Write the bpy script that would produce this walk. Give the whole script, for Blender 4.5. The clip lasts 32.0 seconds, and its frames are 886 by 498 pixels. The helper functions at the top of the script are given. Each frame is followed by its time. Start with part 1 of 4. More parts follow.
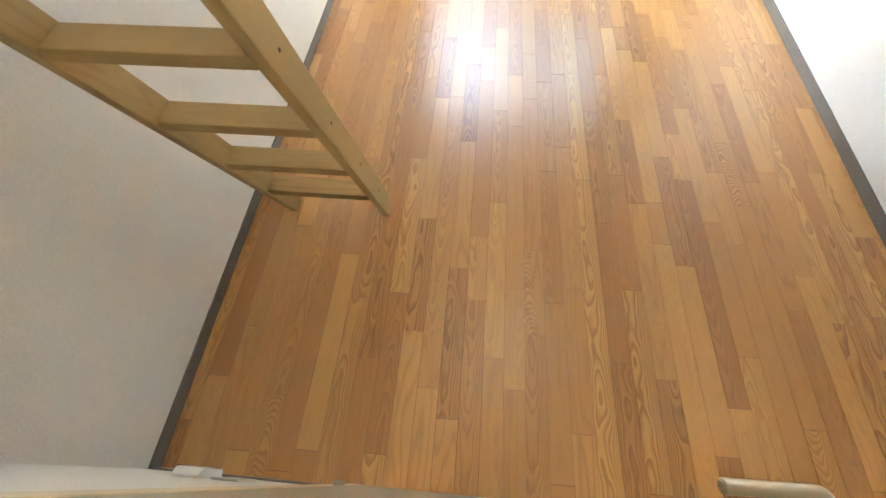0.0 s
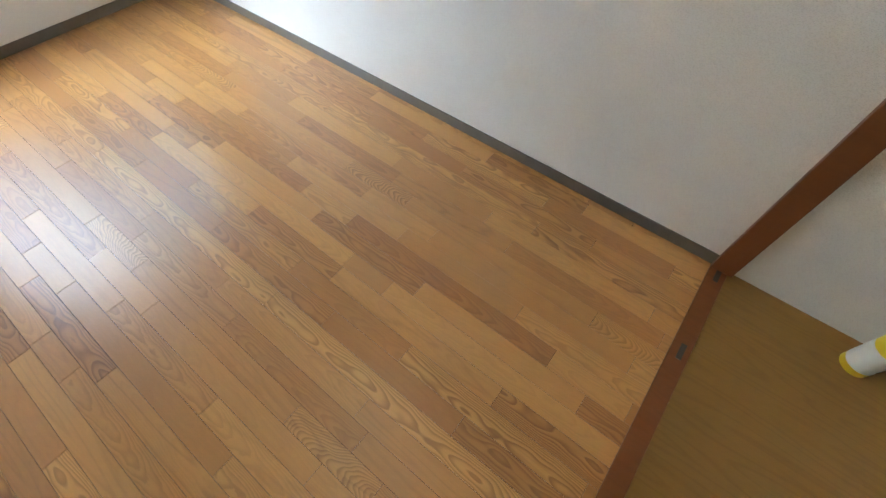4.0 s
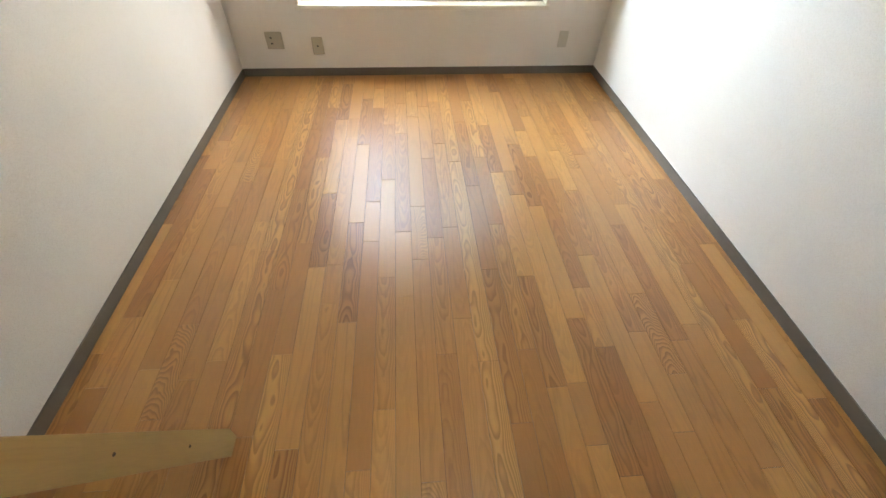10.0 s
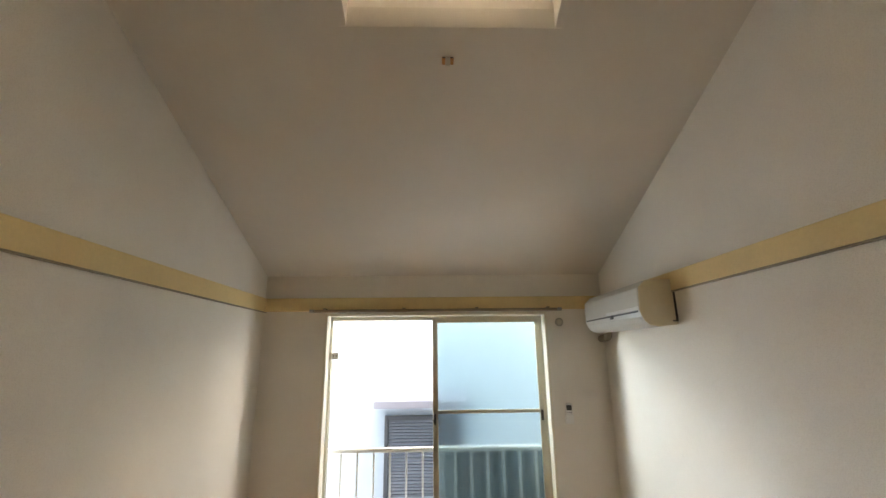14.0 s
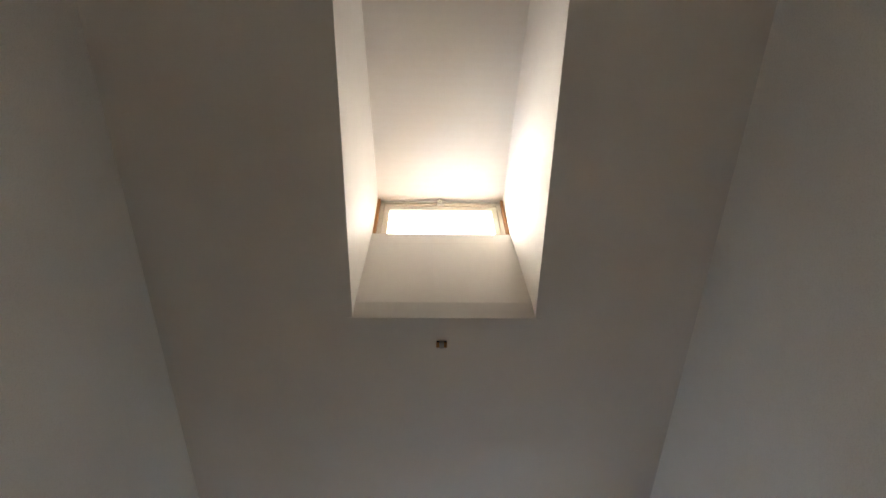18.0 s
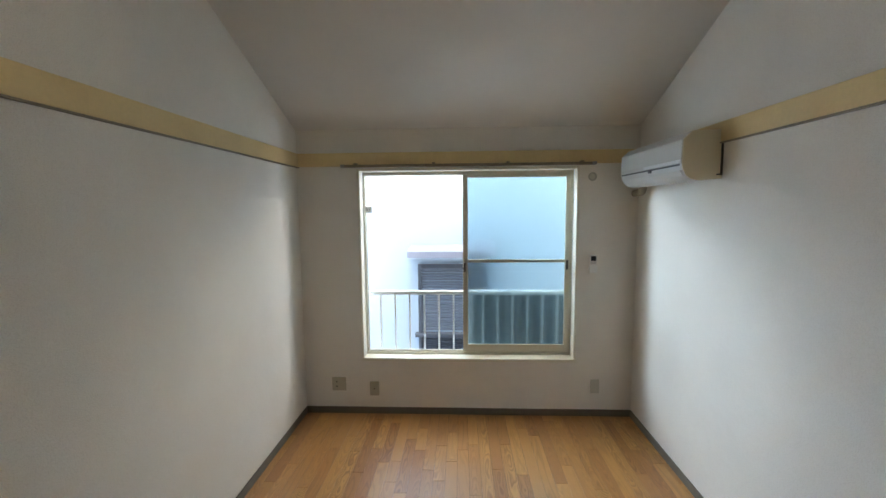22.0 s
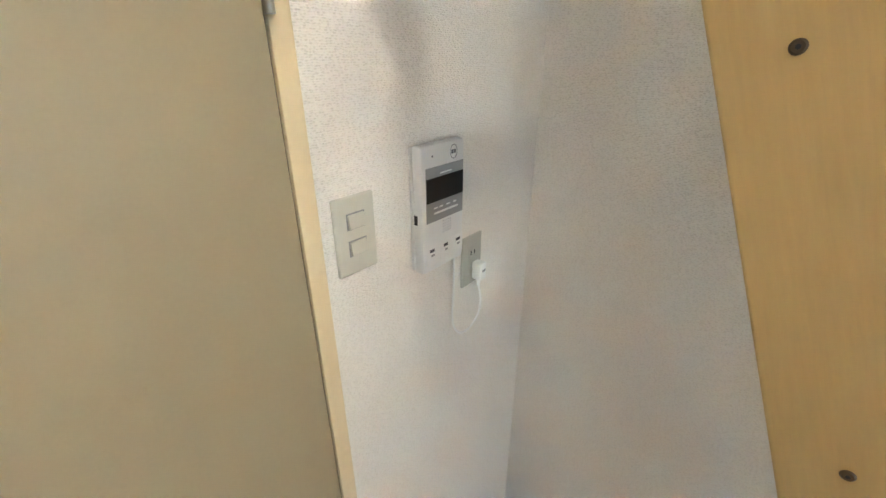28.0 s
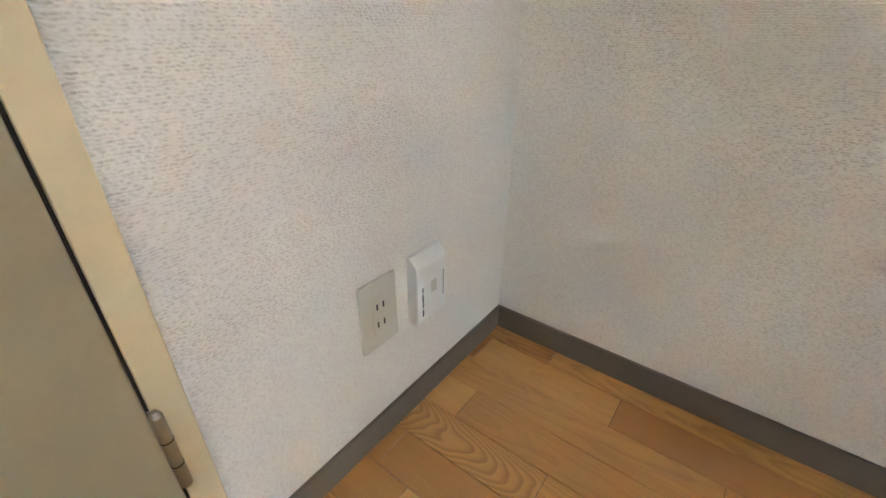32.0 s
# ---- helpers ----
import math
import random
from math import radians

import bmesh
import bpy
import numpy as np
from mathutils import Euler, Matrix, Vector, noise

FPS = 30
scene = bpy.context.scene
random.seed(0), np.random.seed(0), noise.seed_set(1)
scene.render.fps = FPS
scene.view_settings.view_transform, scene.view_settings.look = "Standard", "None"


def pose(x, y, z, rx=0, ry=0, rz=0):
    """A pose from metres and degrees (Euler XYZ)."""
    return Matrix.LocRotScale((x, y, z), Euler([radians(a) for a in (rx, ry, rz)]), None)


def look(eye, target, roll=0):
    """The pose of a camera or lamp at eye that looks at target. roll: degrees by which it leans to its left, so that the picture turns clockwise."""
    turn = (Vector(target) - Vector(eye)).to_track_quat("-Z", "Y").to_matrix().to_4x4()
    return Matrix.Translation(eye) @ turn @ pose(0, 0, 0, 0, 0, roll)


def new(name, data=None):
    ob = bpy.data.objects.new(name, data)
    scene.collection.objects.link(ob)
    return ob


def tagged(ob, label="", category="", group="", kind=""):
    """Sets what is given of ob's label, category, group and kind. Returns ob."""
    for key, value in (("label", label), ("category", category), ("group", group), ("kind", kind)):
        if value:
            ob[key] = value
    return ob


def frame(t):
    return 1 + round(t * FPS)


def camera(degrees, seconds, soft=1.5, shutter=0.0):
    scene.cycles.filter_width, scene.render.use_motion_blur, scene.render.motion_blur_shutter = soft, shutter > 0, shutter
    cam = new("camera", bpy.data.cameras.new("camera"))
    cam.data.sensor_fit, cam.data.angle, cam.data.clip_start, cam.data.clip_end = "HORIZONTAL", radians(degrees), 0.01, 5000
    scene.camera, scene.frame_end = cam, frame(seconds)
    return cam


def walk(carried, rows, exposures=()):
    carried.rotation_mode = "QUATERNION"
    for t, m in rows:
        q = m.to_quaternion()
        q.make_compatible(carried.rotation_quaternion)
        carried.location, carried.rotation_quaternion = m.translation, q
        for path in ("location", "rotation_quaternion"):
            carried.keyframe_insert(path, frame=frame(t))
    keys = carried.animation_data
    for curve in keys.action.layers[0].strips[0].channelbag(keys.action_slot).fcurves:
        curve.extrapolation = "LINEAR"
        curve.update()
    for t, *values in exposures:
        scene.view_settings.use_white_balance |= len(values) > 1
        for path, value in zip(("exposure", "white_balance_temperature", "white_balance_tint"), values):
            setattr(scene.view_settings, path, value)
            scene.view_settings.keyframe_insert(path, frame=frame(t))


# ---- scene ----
cam = camera(93.9, 32.0)
SKY, SUN, SUN_EL, SUN_ROT = 0.075, 3.5, 17.5, 184.0
WINDOW_FILL, DORMER_SKY = (26.0, 8.0), (0.12, 22.0, 215.0)
EXPOSURES = [
    (0, 4.75, 6550, 14), (2, 4.7, 6450, 13), (3, 4.25, 6200, 13), (6, 4.2, 6000, 11), (9, 4.25, 6200, 12), (10, 4.15, 6750, 14),
    (11, 3.55, 6800, 15), (12, 3.2, 6900, 14), (13, 3.1, 7650, 17), (14.5, 3.2, 7900, 17), (15.5, 3.1, 7800, 17), (17.5, 2.65, 6500, 18),
    (19, 2.6, 6300, 18), (20, 2.9, 6600, 16), (21, 3.1, 6850, 16), (22, 2.95, 6500, 13), (23, 3.15, 7300, 16), (24, 3.4, 7700, 16),
    (25, 4.5, 6500, 14), (26, 4.75, 6150, 14), (29, 4.6, 6300, 14), (30, 4.6, 6150, 14), (31, 4.65, 6150, 15), (32, 4.8, 6300, 16),
]
PATH = [
    (0, (0.993, 0.052, 1.568), (0.874, 1.023, -0.176), -2.3),
    (0.5, (0.996, 0.054, 1.546), (0.909, 1.096, -0.159), -2.1),
    (1, (1.019, 0.058, 1.519), (0.981, 1.163, -0.148), -1.6),
    (1.5, (1.053, 0.085, 1.519), (1.134, 1.244, -0.109), -1.2),
    (2, (1.086, 0.134, 1.49), (1.352, 1.281, -0.126), -0.4),
    (2.5, (1.14, 0.223, 1.49), (1.635, 1.288, -0.128), -0.3),
    (3, (1.181, 0.245, 1.49), (1.883, 1.166, -0.141), -0.4),
    (3.5, (1.242, 0.269, 1.47), (2.092, 1.01, -0.182), 0.0),
    (5.5, (1.63, 0.73, 1.47), (2.532, 1.34, -0.207), 2.2),
    (6, (1.666, 0.712, 1.396), (2.362, 1.622, -0.243), 2.7),
    (6.5, (1.687, 0.672, 1.384), (2.109, 1.695, -0.282), 3.1),
    (7, (1.649, 0.676, 1.394), (1.888, 1.719, -0.296), 2.2),
    (7.5, (1.534, 0.655, 1.397), (1.698, 1.735, -0.279), 1.5),
    (8, (1.468, 0.66, 1.412), (1.638, 1.774, -0.241), 2.3),
    (8.5, (1.426, 0.661, 1.398), (1.606, 1.789, -0.243), 2.7),
    (9, (1.327, 0.633, 1.406), (1.5, 1.814, -0.198), 2.7),
    (9.5, (1.255, 0.602, 1.423), (1.407, 1.853, -0.129), 2.2),
    (10, (1.241, 0.589, 1.443), (1.386, 1.958, -0.008), 2.0),
    (10.5, (1.246, 0.575, 1.474), (1.378, 2.101, 0.187), 1.3),
    (11, (1.249, 0.556, 1.515), (1.372, 2.251, 0.461), 0.6),
    (11.5, (1.338, 0.534, 1.577), (1.417, 2.38, 0.811), -0.3),
    (12, (1.342, 0.513, 1.66), (1.421, 2.446, 1.153), -0.5),
    (12.5, (1.356, 0.51, 1.699), (1.426, 2.493, 1.451), -0.5),
    (13, (1.335, 0.501, 1.717), (1.413, 2.499, 1.722), -0.5),
    (13.5, (1.361, 0.484, 1.753), (1.419, 2.468, 1.997), -0.5),
    (14, (1.36, 0.463, 1.775), (1.414, 2.403, 2.259), -0.7),
    (14.5, (1.366, 0.43, 1.807), (1.417, 2.301, 2.513), -1.0),
    (15, (1.368, 0.41, 1.83), (1.423, 2.194, 2.732), -1.3),
    (15.5, (1.369, 0.388, 1.836), (1.428, 2.072, 2.913), -1.5),
    (17.5, (1.375, 0.33, 1.864), (1.439, 1.671, 3.346), -1.3),
    (18, (1.374, 0.322, 1.867), (1.438, 1.677, 3.336), -1.5),
    (18.5, (1.384, 0.345, 1.869), (1.45, 1.776, 3.265), -1.3),
    (19, (1.394, 0.367, 1.862), (1.46, 1.918, 3.122), -1.4),
    (19.5, (1.392, 0.382, 1.858), (1.458, 2.074, 2.923), -1.3),
    (20, (1.402, 0.404, 1.852), (1.45, 2.224, 2.679), -0.9),
    (20.5, (1.396, 0.434, 1.837), (1.436, 2.354, 2.397), -0.8),
    (21, (1.393, 0.459, 1.828), (1.418, 2.437, 2.121), -0.8),
    (21.5, (1.356, 0.466, 1.8), (1.363, 2.466, 1.842), -0.8),
    (22, (1.348, 0.479, 1.767), (1.26, 2.467, 1.568), -0.5),
    (22.5, (1.314, 0.511, 1.73), (1.049, 2.449, 1.315), 0.2),
    (23, (1.331, 0.558, 1.748), (0.728, 2.366, 1.143), 1.0),
    (23.5, (1.405, 0.532, 1.746), (0.385, 2.094, 1.026), 1.2),
    (24, (1.406, 0.485, 1.73), (0.051, 1.723, 0.934), 1.2),
    (24.5, (1.402, 0.438, 1.725), (-0.172, 1.324, 0.865), 1.2),
    (25, (1.391, 0.404, 1.715), (-0.297, 0.973, 0.804), 0.9),
    (25.5, (1.345, 0.383, 1.7), (-0.384, 0.657, 0.733), 0.6),
    (26, (1.233, 0.377, 1.679), (-0.494, 0.391, 0.671), 0.7),
    (26.5, (1.135, 0.372, 1.662), (-0.554, 0.093, 0.627), 0.5),
    (28.5, (0.916, 0.527, 1.626), (-0.415, -0.742, 0.839), 0.2),
    (29, (0.849, 0.47, 1.534), (-0.502, -0.791, 0.767), 1.0),
    (29.5, (0.798, 0.479, 1.283), (-0.513, -0.898, 0.664), -1.9),
    (30, (0.821, 0.403, 1.057), (-0.63, -0.785, 0.362), -0.2),
    (30.5, (0.809, 0.399, 0.889), (-0.66, -0.746, 0.16), -1.3),
    (31, (0.765, 0.392, 0.788), (-0.679, -0.722, -0.031), -0.1),
    (31.5, (0.747, 0.38, 0.709), (-0.672, -0.703, -0.193), 0.6),
    (32, (0.738, 0.384, 0.657), (-0.666, -0.672, -0.299), 0.6),
]
walk(cam, [(t, look(eye, target, roll)) for t, eye, target, roll in PATH], EXPOSURES)

# ---- plan, metres ----
W, L = 2.765, 3.877            # room width (x) and length (y); the entry wall is y = 0
EAVE, SLOPE = 2.40, 0.42       # ceiling height at the window wall, and its rise towards the entry
BACK = -1.75                   # rear end of hall, closet and loft
HINGE, LATCH = 0.69, 1.49      # entry door opening
CLOSET = 1.60                  # closet opening starts here
WIN = (0.497, 2.298, 0.50, 2.09)
DORM = (0.985, 1.92, 0.20, 2.012)


def zc(y):
    return EAVE + SLOPE * (L - y)


# ---- world and sun ----
world = bpy.data.worlds.new("world")
scene.world = world
world.use_nodes = True
nt = world.node_tree
sky = nt.nodes.new("ShaderNodeTexSky")
sky.sky_type = "NISHITA"
sky.sun_disc = False
sky.sun_elevation = radians(SUN_EL)
sky.sun_rotation = radians(SUN_ROT)
nt.links.new(sky.outputs[0], nt.nodes["Background"].inputs[0])
nt.nodes["Background"].inputs[1].default_value = SKY
sun_data = bpy.data.lights.new("sun", "SUN")
sun_data.energy, sun_data.angle, sun_data.color = SUN, radians(0.6), (1.0, 0.97, 0.92)
sun = new("sun", sun_data)
sa, se = radians(SUN_ROT), radians(SUN_EL)
sun_dir = Vector((math.sin(sa) * math.cos(se), math.cos(sa) * math.cos(se), math.sin(se)))
sun.matrix_world = look(tuple(sun_dir * 20), (0, 0, 0))




def light_panel(name, eye, target, w, h, power, color):
    """An area lamp added outside an opening, as the sky's light or as fill."""
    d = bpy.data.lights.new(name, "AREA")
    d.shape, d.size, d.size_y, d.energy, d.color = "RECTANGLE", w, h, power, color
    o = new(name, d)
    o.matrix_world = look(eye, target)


# added lamps: bright sky over the roofs, glare between the houses west, warm fill east
light_panel("dormer_skylight", (1.4525, 2.245, 4.17), (1.4525, 1.2, 4.10), 0.80, 0.32, DORMER_SKY[0], (1.0, 0.94, 0.80))
light_panel("dormer_skylight", (0.1, 3.4, 4.47), (1.5, 2.1, 4.24), 1.0, 0.6, DORMER_SKY[1], (1.0, 0.96, 0.88))
light_panel("dormer_skylight", (0.7, 3.75, 5.75), (1.45, 2.1, 4.1), 4.0, 2.2, DORMER_SKY[2], (1.0, 0.937, 0.765))
light_panel("window_skylight", (-0.70, 5.5, 2.50), (1.0, 3.9, 1.45), 1.2, 0.7, WINDOW_FILL[0], (0.70, 0.86, 1.0))
# unseen fill lamp, added to brighten the west wall
light_panel("window_skylight", (3.50, 5.5, 2.50), (1.9, 3.9, 1.55), 1.2, 0.7, WINDOW_FILL[1], (1.0, 0.93, 0.80))


# ---- materials ----
def material(name, color, rough=0.5, metal=0.0, spec=0.5):
    m = bpy.data.materials.new(name)
    m.use_nodes = True
    b = m.node_tree.nodes["Principled BSDF"]
    b.inputs["Base Color"].default_value = (*color, 1)
    b.inputs["Roughness"].default_value = rough
    b.inputs["Metallic"].default_value = metal
    b.inputs["Specular IOR Level"].default_value = spec
    return m


def node(m, kind, **values):
    n = m.node_tree.nodes.new(kind)
    for key, v in values.items():
        n.inputs[key].default_value = v
    return n


def link(m, a, b):
    m.node_tree.links.new(a, b)


def coords(m, scale, kind="Object"):
    t = m.node_tree.nodes.new("ShaderNodeTexCoord")
    mp = node(m, "ShaderNodeMapping", Scale=scale)
    link(m, t.outputs[kind], mp.inputs["Vector"])
    return mp.outputs[0]


def bsdf(m):
    return m.node_tree.nodes["Principled BSDF"]


def mottle(m, color, amount=0.08, scale=3.0, fine=60.0, bump=0.0, rough=None):
    """Two scales of variation in colour, with an optional fine relief."""
    v = coords(m, (1, 1, 1))
    big = node(m, "ShaderNodeTexNoise", Scale=scale, Detail=4.0, Roughness=0.6)
    small = node(m, "ShaderNodeTexNoise", Scale=fine, Detail=3.0)
    link(m, v, big.inputs["Vector"])
    link(m, v, small.inputs["Vector"])
    mix = node(m, "ShaderNodeMath")
    mix.operation = "MULTIPLY_ADD"
    link(m, small.outputs["Fac"], mix.inputs[0])
    mix.inputs[1].default_value = 0.4
    link(m, big.outputs["Fac"], mix.inputs[2])
    ramp = m.node_tree.nodes.new("ShaderNodeValToRGB")
    lo, hi = [tuple(min(1, c * k) for c in color) + (1,) for k in (1 - amount, 1 + amount)]
    ramp.color_ramp.elements[0].position, ramp.color_ramp.elements[0].color = 0.45, lo
    ramp.color_ramp.elements[1].position, ramp.color_ramp.elements[1].color = 0.95, hi
    link(m, mix.outputs[0], ramp.inputs[0])
    link(m, ramp.outputs[0], bsdf(m).inputs["Base Color"])
    if bump:
        b = node(m, "ShaderNodeBump", Strength=bump, Distance=0.001)
        link(m, small.outputs["Fac"], b.inputs["Height"])
        link(m, b.outputs[0], bsdf(m).inputs["Normal"])
    if rough:
        r = node(m, "ShaderNodeMapRange")
        r.inputs["To Min"].default_value, r.inputs["To Max"].default_value = rough
        link(m, big.outputs["Fac"], r.inputs["Value"])
        link(m, r.outputs[0], bsdf(m).inputs["Roughness"])
    return m


def painted(name, color, rough=0.5, metal=0.0, amount=0.05, **kw):
    return mottle(material(name, color, rough, metal), color, amount, **kw)


def wallpaper(name, color, relief=1.0, pit_shade=0.84):
    """Vinyl wallpaper embossed like a coarse cloth: short raised dashes in rows."""
    m = material(name, color, 0.75, 0, 0.25)
    v = coords(m, (1, 1, 1))
    # small pits between the threads, at random
    pmap = node(m, "ShaderNodeMapping", Scale=(190, 190, 330), Location=(0.37, 0.61, 0.0))
    link(m, v, pmap.inputs["Vector"])
    cells = node(m, "ShaderNodeTexVoronoi", Scale=1.0, Randomness=1.0)
    link(m, pmap.outputs[0], cells.inputs["Vector"])
    holes = node(m, "ShaderNodeMapRange")
    holes.inputs["From Min"].default_value, holes.inputs["From Max"].default_value = 0.15, 0.58
    holes.inputs["To Min"].default_value, holes.inputs["To Max"].default_value = 0.0, 0.55
    link(m, cells.outputs["Distance"], holes.inputs["Value"])
    # short thick and thin stretches of thread
    mp = node(m, "ShaderNodeMapping", Scale=(170, 170, 330))
    link(m, v, mp.inputs["Vector"])
    thread = node(m, "ShaderNodeTexNoise", Scale=1.0, Detail=1.5, Roughness=0.5)
    link(m, mp.outputs[0], thread.inputs["Vector"])
    add = node(m, "ShaderNodeMath")
    add.operation = "MULTIPLY_ADD"
    link(m, thread.outputs["Fac"], add.inputs[0])
    add.inputs[1].default_value = 0.75
    link(m, holes.outputs[0], add.inputs[2])
    # woven rows, a little uneven
    sep = m.node_tree.nodes.new("ShaderNodeSeparateXYZ")
    link(m, v, sep.inputs[0])
    drift = node(m, "ShaderNodeTexNoise", Scale=95.0, Detail=2.0)
    link(m, v, drift.inputs["Vector"])
    phase = node(m, "ShaderNodeMath")
    phase.operation = "MULTIPLY_ADD"
    link(m, sep.outputs["Z"], phase.inputs[0])
    phase.inputs[1].default_value = 1950.0
    bend = node(m, "ShaderNodeMath")
    bend.operation = "MULTIPLY"
    bend.inputs[1].default_value = 9.0
    link(m, drift.outputs["Fac"], bend.inputs[0])
    link(m, bend.outputs[0], phase.inputs[2])
    wave = node(m, "ShaderNodeMath")
    wave.operation = "SINE"
    link(m, phase.outputs[0], wave.inputs[0])
    woven = node(m, "ShaderNodeMath")
    woven.operation = "MULTIPLY_ADD"
    link(m, wave.outputs[0], woven.inputs[0])
    woven.inputs[1].default_value = 0.21
    link(m, add.outputs[0], woven.inputs[2])
    b = node(m, "ShaderNodeBump", Strength=relief, Distance=0.0013)
    link(m, woven.outputs[0], b.inputs["Height"])
    link(m, b.outputs[0], bsdf(m).inputs["Normal"])
    big = node(m, "ShaderNodeTexNoise", Scale=1.6, Detail=4.0, Roughness=0.6)
    link(m, v, big.inputs["Vector"])
    ramp = m.node_tree.nodes.new("ShaderNodeValToRGB")
    ramp.color_ramp.elements[0].position, ramp.color_ramp.elements[0].color = 0.3, tuple(c * 0.95 for c in color) + (1,)
    ramp.color_ramp.elements[1].position, ramp.color_ramp.elements[1].color = 0.7, tuple(min(1, c * 1.03) for c in color) + (1,)
    link(m, big.outputs["Fac"], ramp.inputs[0])
    # shade in the recesses of the embossing, painted into the colour
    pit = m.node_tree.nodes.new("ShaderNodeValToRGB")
    pit.color_ramp.elements[0].position, pit.color_ramp.elements[0].color = 0.30, (pit_shade, pit_shade - 0.01, pit_shade - 0.03, 1)
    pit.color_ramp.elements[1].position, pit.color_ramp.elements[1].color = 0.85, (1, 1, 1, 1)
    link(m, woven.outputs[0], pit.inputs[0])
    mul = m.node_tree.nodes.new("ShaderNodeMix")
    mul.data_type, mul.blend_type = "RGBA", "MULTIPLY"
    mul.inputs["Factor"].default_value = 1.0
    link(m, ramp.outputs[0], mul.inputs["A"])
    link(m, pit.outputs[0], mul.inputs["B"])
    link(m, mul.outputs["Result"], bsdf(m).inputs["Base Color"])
    return m


def plank_wood(name, dark, light, gloss=0.36, along="y", coat=0.6, cathedral=False, lean=0.0, bold=""):
    """Red-oak like strips: fine pores, streaks and cathedral figure, each piece of its own tone."""
    m = material(name, light, gloss)
    info = m.node_tree.nodes.new("ShaderNodeObjectInfo")
    t = m.node_tree.nodes.new("ShaderNodeTexCoord")
    shift = node(m, "ShaderNodeVectorMath")
    shift.operation = "MULTIPLY_ADD"
    rnd = node(m, "ShaderNodeCombineXYZ")
    for k in range(3):
        link(m, info.outputs["Random"], rnd.inputs[k])
    link(m, rnd.outputs[0], shift.inputs[0])
    shift.inputs[1].default_value = (17.0, 31.0, 9.0)
    link(m, t.outputs["Object"], shift.inputs[2])
    vec = shift.outputs[0]
    stretch = {"y": (1, 0.09, 1), "x": (0.09, 1, 1), "z": (1, 1, 0.09)}[along]
    if lean:
        turn = node(m, "ShaderNodeMapping", Rotation=(lean, 0, 0))
        link(m, vec, turn.inputs["Vector"])
        vec = turn.outputs[0]
    mp = node(m, "ShaderNodeMapping", Scale=stretch)
    link(m, vec, mp.inputs["Vector"])
    warp = node(m, "ShaderNodeTexNoise", Scale=9.0, Detail=2.0)
    link(m, mp.outputs[0], warp.inputs["Vector"])
    rings = node(m, "ShaderNodeMath")
    rings.operation = "MULTIPLY"
    rings.inputs[1].default_value = 11.0
    link(m, warp.outputs["Fac"], rings.inputs[0])
    frac = node(m, "ShaderNodeMath")
    frac.operation = "PINGPONG"
    frac.inputs[1].default_value = 0.5
    link(m, rings.outputs[0], frac.inputs[0])
    pores = node(m, "ShaderNodeTexNoise", Scale=260.0, Detail=2.0, Roughness=0.7)
    link(m, mp.outputs[0], pores.inputs["Vector"])
    streak = node(m, "ShaderNodeTexNoise", Scale=45.0, Detail=3.0, Roughness=0.6)
    link(m, mp.outputs[0], streak.inputs["Vector"])
    ramp = m.node_tree.nodes.new("ShaderNodeValToRGB")
    e = ramp.color_ramp.elements
    e[0].position, e[0].color = 0.0, (0.55, 0.5, 0.45, 1)
    e[1].position, e[1].color = 0.22, (1, 1, 1, 1)
    link(m, frac.outputs[0], ramp.inputs[0])
    tone = m.node_tree.nodes.new("ShaderNodeValToRGB")
    te = tone.color_ramp.elements
    te[0].position, te[0].color = 0.0, (*dark, 1)
    te[1].position, te[1].color = 1.0, (*light, 1)
    addn = node(m, "ShaderNodeMath")
    addn.operation = "MULTIPLY_ADD"
    link(m, streak.outputs["Fac"], addn.inputs[0])
    addn.inputs[1].default_value = 0.30
    off = node(m, "ShaderNodeMath")
    off.operation = "MULTIPLY_ADD"
    link(m, info.outputs["Random"], off.inputs[0])
    off.inputs[1].default_value = 0.70
    off.inputs[2].default_value = -0.1
    link(m, off.outputs[0], addn.inputs[2])
    link(m, addn.outputs[0], tone.inputs[0])
    figure = m.node_tree.nodes.new("ShaderNodeMix")
    figure.data_type, figure.blend_type = "RGBA", "MULTIPLY"
    # only some pieces show a bold figure
    hash2 = node(m, "ShaderNodeMath")
    hash2.operation = "MULTIPLY"
    hash2.inputs[1].default_value = 7.31
    link(m, info.outputs["Random"], hash2.inputs[0])
    fr = node(m, "ShaderNodeMath")
    fr.operation = "FRACT"
    link(m, hash2.outputs[0], fr.inputs[0])
    pw = node(m, "ShaderNodeMath")
    pw.operation = "POWER"
    pw.inputs[1].default_value = 2.2
    link(m, fr.outputs[0], pw.inputs[0])
    sc = node(m, "ShaderNodeMath")
    sc.operation = "MULTIPLY_ADD"
    sc.inputs[1].default_value, sc.inputs[2].default_value = 0.45, 0.06
    link(m, pw.outputs[0], sc.inputs[0])
    link(m, sc.outputs[0], figure.inputs["Factor"])
    link(m, tone.outputs[0], figure.inputs["A"])
    link(m, ramp.outputs[0], figure.inputs["B"])
    fine = m.node_tree.nodes.new("ShaderNodeMix")
    fine.data_type, fine.blend_type = "RGBA", "MULTIPLY"
    fine.inputs["Factor"].default_value = 0.14
    link(m, figure.outputs["Result"], fine.inputs["A"])
    link(m, pores.outputs["Fac"], fine.inputs["B"])
    link(m, fine.outputs["Result"], bsdf(m).inputs["Base Color"])
